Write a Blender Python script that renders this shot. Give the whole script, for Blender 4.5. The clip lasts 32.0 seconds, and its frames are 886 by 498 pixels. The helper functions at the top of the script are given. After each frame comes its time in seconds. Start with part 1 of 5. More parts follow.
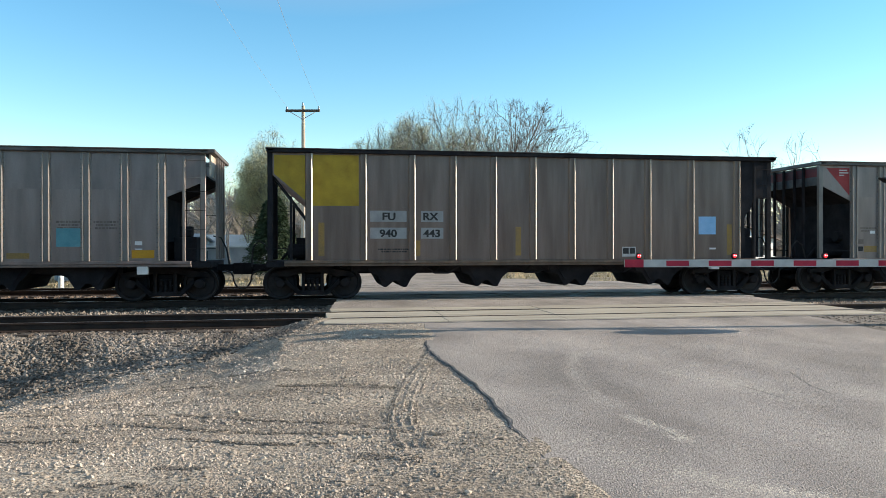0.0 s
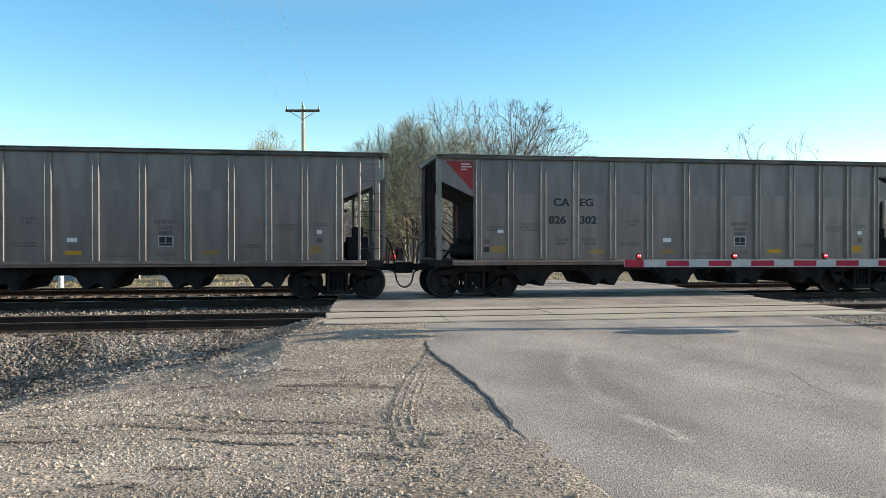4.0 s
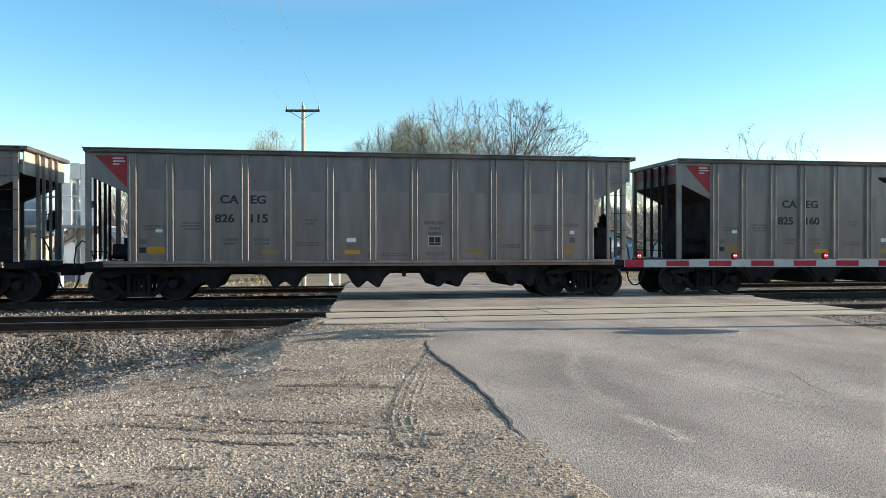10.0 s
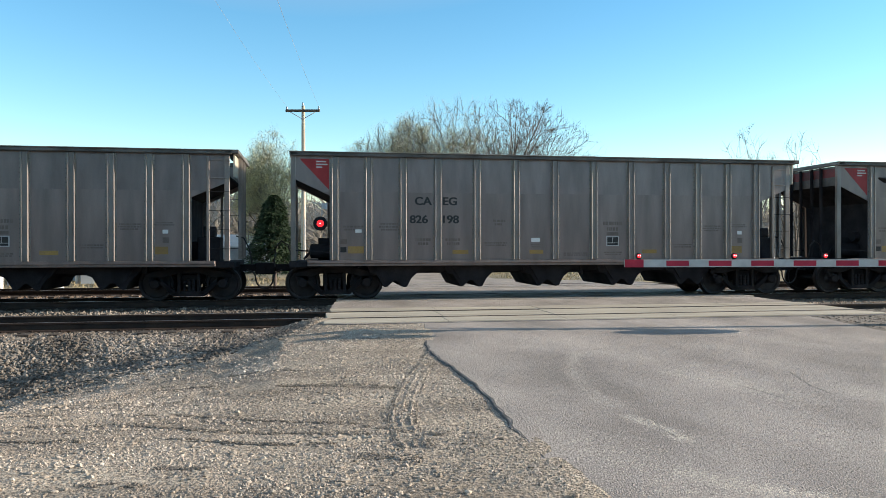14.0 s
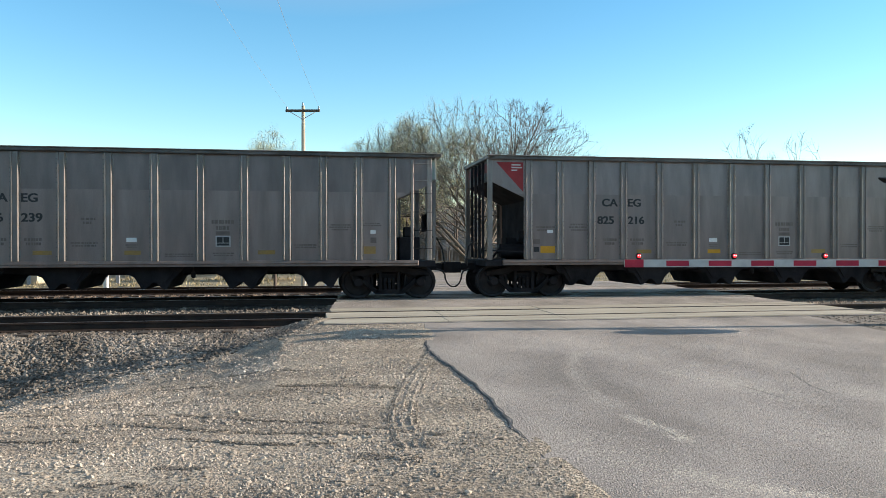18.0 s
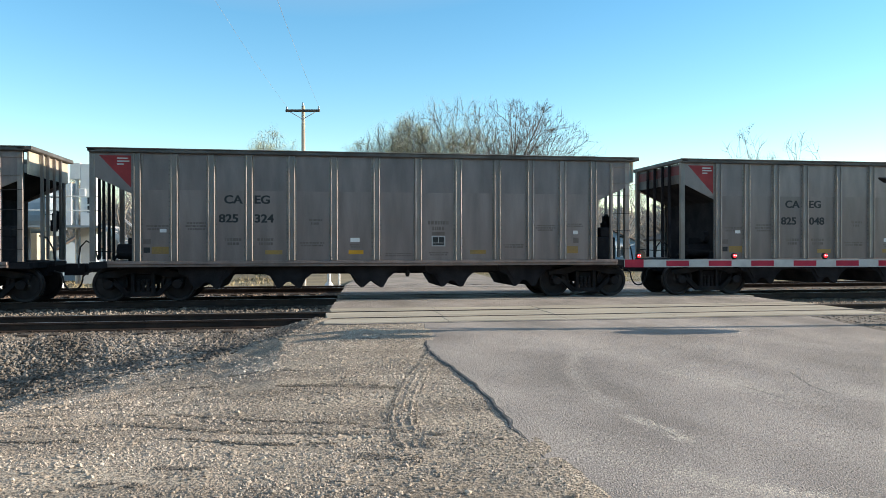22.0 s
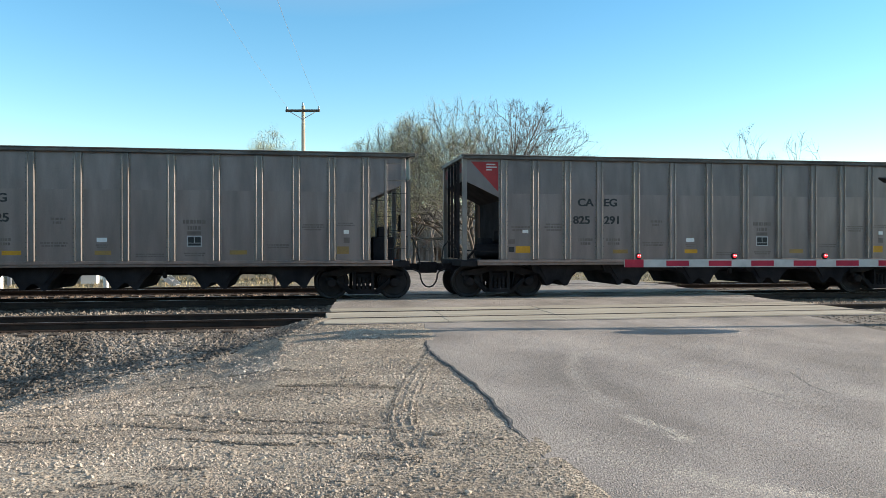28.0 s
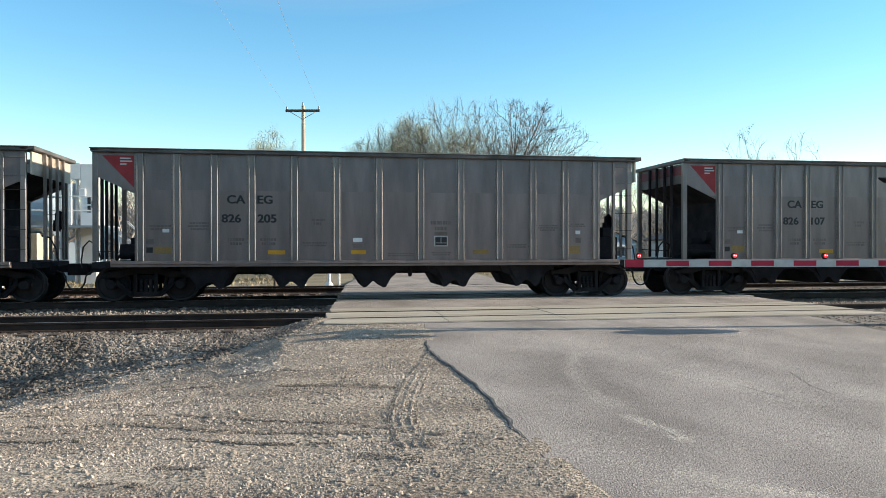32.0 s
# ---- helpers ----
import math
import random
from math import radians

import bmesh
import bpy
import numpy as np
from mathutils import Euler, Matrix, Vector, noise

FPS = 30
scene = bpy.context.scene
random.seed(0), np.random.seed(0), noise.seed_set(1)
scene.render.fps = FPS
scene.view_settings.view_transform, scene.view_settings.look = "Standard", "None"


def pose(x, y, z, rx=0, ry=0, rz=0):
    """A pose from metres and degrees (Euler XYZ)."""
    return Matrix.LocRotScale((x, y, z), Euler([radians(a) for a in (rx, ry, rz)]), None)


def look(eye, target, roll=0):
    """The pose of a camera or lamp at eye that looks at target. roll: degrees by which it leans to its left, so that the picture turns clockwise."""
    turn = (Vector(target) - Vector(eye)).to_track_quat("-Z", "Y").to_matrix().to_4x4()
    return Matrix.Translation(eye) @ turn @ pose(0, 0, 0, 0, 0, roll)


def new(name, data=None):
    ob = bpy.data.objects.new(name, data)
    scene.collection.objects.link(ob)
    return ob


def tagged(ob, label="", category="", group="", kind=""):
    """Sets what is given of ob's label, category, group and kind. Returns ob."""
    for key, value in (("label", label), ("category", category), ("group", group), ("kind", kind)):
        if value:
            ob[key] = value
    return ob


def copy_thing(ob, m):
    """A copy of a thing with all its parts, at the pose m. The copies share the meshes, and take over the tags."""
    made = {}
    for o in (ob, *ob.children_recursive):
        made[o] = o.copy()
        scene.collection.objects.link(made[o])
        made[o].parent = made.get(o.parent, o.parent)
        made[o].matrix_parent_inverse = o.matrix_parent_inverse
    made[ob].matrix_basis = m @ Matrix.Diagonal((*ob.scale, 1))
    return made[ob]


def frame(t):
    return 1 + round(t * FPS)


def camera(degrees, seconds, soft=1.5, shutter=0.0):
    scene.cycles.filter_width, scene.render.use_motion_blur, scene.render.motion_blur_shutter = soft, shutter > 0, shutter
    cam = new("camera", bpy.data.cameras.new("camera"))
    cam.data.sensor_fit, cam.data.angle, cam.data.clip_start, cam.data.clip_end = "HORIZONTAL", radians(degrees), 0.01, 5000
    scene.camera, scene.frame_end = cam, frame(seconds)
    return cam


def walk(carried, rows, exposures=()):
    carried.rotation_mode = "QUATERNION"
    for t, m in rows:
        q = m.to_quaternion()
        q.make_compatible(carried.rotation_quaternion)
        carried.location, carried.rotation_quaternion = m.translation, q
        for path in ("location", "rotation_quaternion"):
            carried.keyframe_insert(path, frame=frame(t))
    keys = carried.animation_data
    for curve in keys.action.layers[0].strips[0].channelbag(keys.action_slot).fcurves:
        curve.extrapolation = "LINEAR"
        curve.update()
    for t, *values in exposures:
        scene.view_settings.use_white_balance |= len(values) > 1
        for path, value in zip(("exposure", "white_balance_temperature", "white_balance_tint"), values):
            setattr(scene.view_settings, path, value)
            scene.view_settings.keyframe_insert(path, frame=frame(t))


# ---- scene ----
# Camera on a tripod beside a three-track level crossing. x runs along the tracks, y away from the camera, z = 0 is the rail head.
EYE = (0.0, 0.0, 1.458)
YAW, PITCH, ROLL = 9.612, -0.195, -0.071
cam = camera(59.75, 32.0, soft=0.85)
STILL = pose(*EYE) @ pose(0, 0, 0, 0, 0, -YAW) @ pose(0, 0, 0, 90 + PITCH) @ pose(0, 0, 0, 0, 0, ROLL)
walk(cam, [(0.0, STILL), (32.0, STILL)], [(0.0, 1.45), (32.0, 1.45)])

# Low evening sun, almost along the tracks from the right.
SUN_ELEV, SUN_AZ = radians(14.8), radians(92.7)
world = bpy.data.worlds.new("sky")
scene.world = world
world.use_nodes = True
wn = world.node_tree.nodes
sky = wn.new("ShaderNodeTexSky")
sky.sky_type, sky.sun_disc = "NISHITA", False
sky.sun_elevation, sky.sun_rotation, sky.altitude = SUN_ELEV, SUN_AZ, 300
sky.air_density, sky.dust_density, sky.ozone_density = 1.0, 0.05, 1.3
wn["Background"].inputs["Strength"].default_value = 0.096
rich = wn.new("ShaderNodeHueSaturation")
rich.inputs["Hue"].default_value = 0.493
# the bright sky near the horizon is the richer blue, the dim zenith the paler one
bright, amount = wn.new("ShaderNodeRGBToBW"), wn.new("ShaderNodeMapRange")
amount.inputs["From Min"].default_value, amount.inputs["From Max"].default_value = 1.2, 2.2
amount.inputs["To Min"].default_value, amount.inputs["To Max"].default_value = 0.55, 1.36
world.node_tree.links.new(sky.outputs[0], bright.inputs[0])
world.node_tree.links.new(bright.outputs[0], amount.inputs["Value"])
world.node_tree.links.new(amount.outputs[0], rich.inputs["Saturation"])
world.node_tree.links.new(sky.outputs[0], rich.inputs["Color"])
world.node_tree.links.new(rich.outputs[0], wn["Background"].inputs["Color"])
sun = new("sun", bpy.data.lights.new("sun", "SUN"))
sun.data.energy, sun.data.angle, sun.data.color = 3.75, radians(0.4), (1.0, 0.85, 0.69)
SUN_WAY = Vector((-math.sin(SUN_AZ) * math.cos(SUN_ELEV), -math.cos(SUN_AZ) * math.cos(SUN_ELEV), -math.sin(SUN_ELEV)))
sun.matrix_world = look((40, -6, 30), Vector((40, -6, 30)) + SUN_WAY)

# ---- materials ----


def mat(name, dark, light, s1=2.0, s2=40.0, rough=0.8, metal=0.0, bump=0.2, stretch=(1, 1, 1), rand=0.0, fine=0.25, glow=None, spec=0.4, island=0.0, dist=0.02):
    m = bpy.data.materials.new(name)
    m.use_nodes = True
    nt, n = m.node_tree, m.node_tree.nodes
    link, bs = nt.links.new, n["Principled BSDF"]
    co, mp = n.new("ShaderNodeTexCoord"), n.new("ShaderNodeMapping")
    mp.inputs["Scale"].default_value = stretch
    link(co.outputs["Object"], mp.inputs["Vector"])
    a, b = n.new("ShaderNodeTexNoise"), n.new("ShaderNodeTexNoise")
    a.inputs["Scale"].default_value, a.inputs["Detail"].default_value = s1, 8
    b.inputs["Scale"].default_value, b.inputs["Detail"].default_value = s2, 5
    link(mp.outputs[0], a.inputs["Vector"])
    link(co.outputs["Object"], b.inputs["Vector"])
    ramp = n.new("ShaderNodeValToRGB")
    ramp.color_ramp.elements[0].position, ramp.color_ramp.elements[1].position = 0.32, 0.68
    ramp.color_ramp.elements[0].color, ramp.color_ramp.elements[1].color = (*dark, 1), (*light, 1)
    link(a.outputs["Fac"], ramp.inputs["Fac"])
    hsv = n.new("ShaderNodeHueSaturation")
    link(ramp.outputs[0], hsv.inputs["Color"])
    val = n.new("ShaderNodeMapRange")
    val.inputs["To Min"].default_value, val.inputs["To Max"].default_value = 1 - fine, 1 + fine
    val.inputs["From Min"].default_value, val.inputs["From Max"].default_value = 0.25, 0.75
    link(b.outputs["Fac"], val.inputs["Value"])
    out = val.outputs[0]
    for amount, node, socket in ((rand, "ShaderNodeObjectInfo", "Random"), (island, "ShaderNodeNewGeometry", "Random Per Island")):
        if amount:
            r, mr, mul = n.new(node), n.new("ShaderNodeMapRange"), n.new("ShaderNodeMath")
            mr.inputs["To Min"].default_value, mr.inputs["To Max"].default_value = 1 - amount, 1 + amount
            link(r.outputs[socket], mr.inputs["Value"])
            mul.operation = "MULTIPLY"
            link(mr.outputs[0], mul.inputs[0]), link(out, mul.inputs[1])
            out = mul.outputs[0]
    link(out, hsv.inputs["Value"])
    link(hsv.outputs[0], bs.inputs["Base Color"])
    bs.inputs["Roughness"].default_value, bs.inputs["Metallic"].default_value = rough, metal
    bs.inputs["Specular IOR Level"].default_value = spec
    if bump:
        bp = n.new("ShaderNodeBump")
        bp.inputs["Strength"].default_value, bp.inputs["Distance"].default_value = bump, dist
        link(b.outputs["Fac"], bp.inputs["Height"])
        link(bp.outputs[0], bs.inputs["Normal"])
    if glow:
        bs.inputs["Emission Color"].default_value, bs.inputs["Emission Strength"].default_value = (*glow[:3], 1), glow[3]
    return m


ALU = mat("weathered_aluminium", (0.2, 0.164, 0.15), (0.29, 0.238, 0.218), 1.2, 30, 0.44, 0.65, 0.05, (2.5, 2.5, 0.45), 0.1, 0.08)
ALU_UPPER = mat("dull_upper_aluminium", (0.187, 0.156, 0.146), (0.271, 0.226, 0.211), 1.2, 30, 0.42, 0.65, 0.05, (2.5, 2.5, 0.6), 0.1, 0.08)
ALU_RIB = mat("bright_aluminium", (0.18, 0.163, 0.15), (0.27, 0.246, 0.228), 3, 45, 0.48, 0.5, 0.08, (1, 1, 0.5), 0.1, 0.12)
ALU_TAN = mat("sunlit_tan_aluminium", (0.42, 0.36, 0.28), (0.55, 0.48, 0.38), 2, 30, 0.6, 0.2, 0.05, (1, 1, 1), 0.08, 0.1)
CHORD = mat("grimy_chord_and_shaded_end", (0.07, 0.068, 0.064), (0.15, 0.147, 0.14), 1.5, 20, 0.6, 0.3, 0.1, (1, 1, 1), 0.1, 0.15)
BROWN = mat("grimy_brown_steel", (0.105, 0.077, 0.057), (0.168, 0.127, 0.097), 1.4, 30, 0.6, 0.15, 0.08, (3, 3, 0.3), 0.08, 0.12)
OLIVE = mat("grimy_grey_brown_aluminium", (0.16, 0.119, 0.098), (0.246, 0.19, 0.162), 1.4, 30, 0.42, 0.55, 0.08, (3, 3, 0.3), 0.08, 0.1)
RIB_SHARP = mat("sunlit_rib_edge", (0.42, 0.385, 0.335), (0.62, 0.575, 0.51), 3, 45, 0.4, 0.2, 0.05, (1, 1, 0.5), 0.1, 0.12)
BLACK = mat("black_steel", (0.014, 0.014, 0.017), (0.032, 0.032, 0.035), 2, 30, 0.85, 0.0, 0.1, (1, 1, 1), 0.1, 0.2, spec=0.1)
GRIME = mat("greasy_cast_iron", (0.008, 0.0075, 0.009), (0.024, 0.021, 0.022), 3, 40, 0.7, 0.0, 0.2, (1, 1, 1), 0.15, 0.25, spec=0.15)
# sooty underside steel; its dark colour also paints shade on leading end posts
UNDER = mat("sooty_and_shaded_steel", (0.015, 0.015, 0.018), (0.034, 0.033, 0.036), 2, 30, 0.9, 0.0, 0.1, (1, 1, 1), 0.1, 0.2, spec=0.05)
WHEEL = mat("worn_wheel_steel", (0.013, 0.012, 0.012), (0.036, 0.031, 0.031), 4, 40, 0.55, 0.3, 0.05)
RED_DIRTY = mat("dirty_red_paint", (0.07, 0.03, 0.03), (0.17, 0.035, 0.035), 2, 20, 0.6, 0.1, 0.05, rand=0.1, fine=0.15)
RED = mat("red_paint", (0.25, 0.02, 0.022), (0.34, 0.032, 0.032), 3, 30, 0.5, 0, 0.04, rand=0.08, fine=0.1)
YELLOW = mat("yellow_reflective_patch", (0.48, 0.235, 0.012), (0.6, 0.31, 0.018), 3, 30, 0.5, 0, 0.04, fine=0.15)
YELLOW_OLD = mat("faded_yellow_patch", (0.25, 0.17, 0.075), (0.36, 0.22, 0.055), 3, 30, 0.6, 0, 0.04, rand=0.15, fine=0.2)
PAINT_YELLOW = mat("dull_yellow_paint", (0.31, 0.2, 0.012), (0.42, 0.285, 0.02), 3, 30, 0.5, 0, 0.04, fine=0.12)
WHITE = mat("white_paint", (0.62, 0.62, 0.6), (0.8, 0.8, 0.78), 2, 30, 0.5, 0, 0.04, fine=0.06)
LETTER = mat("black_stencil_paint", (0.02, 0.02, 0.02), (0.035, 0.035, 0.035), 5, 60, 0.6, 0, 0.0, fine=0.2)
LETTER_W = mat("white_stencil_paint", (0.4, 0.4, 0.385), (0.55, 0.55, 0.535), 5, 60, 0.6, 0, 0.0, fine=0.15)
PLATE = mat("dusty_white_plate", (0.24, 0.25, 0.25), (0.33, 0.34, 0.34), 3, 40, 0.6, 0, 0.0, fine=0.12)
FAINT = mat("faded_stencil_paint", (0.14, 0.114, 0.102), (0.2, 0.163, 0.145), 5, 60, 0.6, 0.5, 0.0, fine=0.1)
BLUE = mat("light_blue_sheet", (0.22, 0.45, 0.72), (0.32, 0.56, 0.82), 3, 30, 0.5, 0, 0.04, fine=0.08)
BLUE_DULL = mat("dirty_blue_sheet", (0.1, 0.2, 0.33), (0.16, 0.28, 0.42), 3, 30, 0.6, 0, 0.04, fine=0.12)
TEAL = mat("teal_placard", (0.08, 0.25, 0.29), (0.14, 0.34, 0.38), 3, 30, 0.6, 0, 0.04, fine=0.12)
CHALK = mat("chalk_scrawl", (0.3, 0.33, 0.34), (0.46, 0.5, 0.51), 8, 60, 0.8, 0, 0.0, fine=0.2)
RUBBER = mat("black_rubber", (0.012, 0.012, 0.012), (0.03, 0.03, 0.03), 5, 50, 0.6, 0, 0.05)
GRAVEL = mat("pale_gravel", (0.19, 0.16, 0.124), (0.4, 0.342, 0.265), 0.7, 34, 0.95, 0, 1.0, (0.35, 1.6, 1), 0, 0.7, dist=0.05)
STONE = mat("gravel_stones", (0.235, 0.2, 0.158), (0.44, 0.385, 0.318), 0.6, 30, 0.9, 0, 0.3, (1, 1, 1), 0, 0.15, island=0.46)
BALLAST = mat("ballast_stones", (0.075, 0.064, 0.052), (0.26, 0.224, 0.182), 1.2, 30, 0.85, 0, 0.3, (1, 1, 1), 0, 0.15, island=0.55)
BALLAST_RUST = mat("rusty_ballast_stones", (0.16, 0.11, 0.075), (0.32, 0.25, 0.19), 1.2, 30, 0.85, 0, 0.3, (1, 1, 1), 0, 0.15, island=0.45)
ASPHALT = mat("old_asphalt", (0.205, 0.184, 0.162), (0.365, 0.328, 0.29), 0.75, 60, 0.9, 0, 0.75, (1, 0.5, 1), 0, 0.42)
# dark soil colour, which also paints the shade inside wheel ruts
SOIL_AND_RUT_SHADE = mat("dark_soil_and_rut_shade", (0.135, 0.117, 0.094), (0.215, 0.187, 0.153), 3, 50, 0.95, 0, 0.6, fine=0.4)
# bed darkened to paint the shadowed gaps between ballast stones
BED = mat("shaded_ballast_bed", (0.03, 0.026, 0.022), (0.07, 0.06, 0.05), 3, 30, 0.95, 0, 0.8, fine=0.4, dist=0.04)
TAR = mat("broken_asphalt_edge", (0.08, 0.078, 0.076), (0.16, 0.152, 0.145), 3, 60, 0.85, 0, 0.5, fine=0.3)
DUST = mat("pale_dust_streak", (0.46, 0.41, 0.345), (0.58, 0.52, 0.44), 2, 70, 0.95, 0, 0.5, fine=0.3)
ASPHALT_GRIT = mat("asphalt_aggregate", (0.2, 0.18, 0.16), (0.44, 0.4, 0.35), 9, 60, 0.9, 0, 0.2, fine=0.3, island=0.4)
CONCRETE = mat("worn_concrete_panel", (0.31, 0.28, 0.22), (0.46, 0.42, 0.335), 0.9, 40, 0.85, 0, 0.25, (0.4, 2.5, 1), 0.07, 0.15)
RAIL = mat("rusty_rail_steel", (0.022, 0.015, 0.012), (0.05, 0.033, 0.024), 3, 40, 0.7, 0.2, 0.1)
RAIL_TOP = mat("polished_rail_head", (0.35, 0.34, 0.34), (0.52, 0.5, 0.5), 3, 40, 0.3, 0.9, 0.02)
SLEEPER = mat("creosoted_sleeper", (0.035, 0.028, 0.022), (0.09, 0.07, 0.055), 3, 30, 0.85, 0, 0.3, (0.4, 4, 4), 0.2, 0.2)
DRYGRASS = mat("dry_grass", (0.24, 0.20, 0.11), (0.44, 0.37, 0.22), 3, 30, 0.9, 0, 0.2, island=0.35)
SOIL = mat("dry_verge_soil", (0.16, 0.14, 0.09), (0.28, 0.24, 0.16), 0.3, 10, 0.95, 0, 0.5, fine=0.3, dist=0.05)
BARK = mat("grey_brown_bark", (0.07, 0.058, 0.047), (0.145, 0.122, 0.1), 3, 25, 0.9, 0, 0.4, (4, 4, 0.6))
TWIG = mat("pale_bare_twigs", (0.115, 0.1, 0.09), (0.205, 0.18, 0.163), 0.6, 10, 0.9, 0, 0.0)
# background trees and woods: sunlit, hazy paleness is put into these colours
PALE_BARK = mat("pale_sunlit_bark", (0.17, 0.15, 0.13), (0.3, 0.27, 0.24), 3, 25, 0.9, 0, 0.3, (4, 4, 0.6))
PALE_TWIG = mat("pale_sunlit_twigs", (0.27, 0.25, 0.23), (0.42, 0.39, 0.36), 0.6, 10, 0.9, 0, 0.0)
WOODS = mat("grey_brown_woods", (0.24, 0.22, 0.2), (0.44, 0.41, 0.37), 0.15, 4, 0.9, 0, 0.0, island=0.3)
BUD = mat("yellow_green_buds", (0.3, 0.28, 0.14), (0.48, 0.44, 0.24), 0.7, 8, 0.8, 0, 0.0, island=0.3)
NEEDLE = mat("dark_green_needles", (0.015, 0.032, 0.014), (0.045, 0.075, 0.03), 2, 12, 0.8, 0, 0.0, island=0.4)
POLE = mat("weathered_pole_wood", (0.34, 0.29, 0.23), (0.55, 0.48, 0.39), 2, 30, 0.85, 0, 0.2, (5, 5, 0.3))
DARKWOOD = mat("dark_crossarm_wood", (0.07, 0.055, 0.045), (0.14, 0.11, 0.09), 2, 30, 0.85, 0, 0.2)
GALV = mat("galvanised_steel", (0.42, 0.43, 0.44), (0.6, 0.61, 0.62), 4, 40, 0.45, 0.6, 0.05)
ARM_WHITE = mat("reflective_white_sheeting", (0.42, 0.43, 0.41), (0.54, 0.55, 0.525), 5, 60, 0.5, 0, 0.03, fine=0.05)
ARM_RED = mat("reflective_red_sheeting", (0.36, 0.02, 0.045), (0.46, 0.03, 0.06), 5, 60, 0.5, 0, 0.03, fine=0.08)
LAMP_RED = mat("lit_red_lens", (0.5, 0.01, 0.01), (0.6, 0.02, 0.02), 5, 60, 0.2, 0, 0, glow=(1.0, 0.02, 0.03, 0.75))
LAMP_CORE = mat("lit_lamp_core", (0.9, 0.4, 0.4), (0.9, 0.5, 0.5), 5, 60, 0.2, 0, 0, glow=(1.0, 0.25, 0.25, 1.8))
LENS_DARK = mat("unlit_red_lens", (0.05, 0.006, 0.006), (0.08, 0.01, 0.01), 5, 60, 0.15, 0, 0)
TANK = mat("pale_blue_tank_paint", (0.26, 0.34, 0.41), (0.34, 0.42, 0.49), 0.6, 20, 0.5, 0.1, 0.05, fine=0.06)
SIDING = mat("white_siding", (0.6, 0.6, 0.59), (0.74, 0.74, 0.72), 0.8, 20, 0.6, 0, 0.05, fine=0.06)
GREYMETAL = mat("grey_corrugated_metal", (0.26, 0.28, 0.3), (0.38, 0.40, 0.42), 0.8, 20, 0.5, 0.3, 0.05, fine=0.08)
ROOF = mat("brown_roof", (0.10, 0.085, 0.075), (0.18, 0.15, 0.13), 1, 20, 0.9, 0, 0.2)
GLASS = mat("dark_window_glass", (0.03, 0.035, 0.04), (0.06, 0.065, 0.07), 1, 20, 0.08, 0, 0, spec=0.6)
WIRE = mat("dark_wire", (0.24, 0.28, 0.33), (0.32, 0.36, 0.41), 2, 20, 0.6, 0.2, 0)

# ---- mesh helpers ----


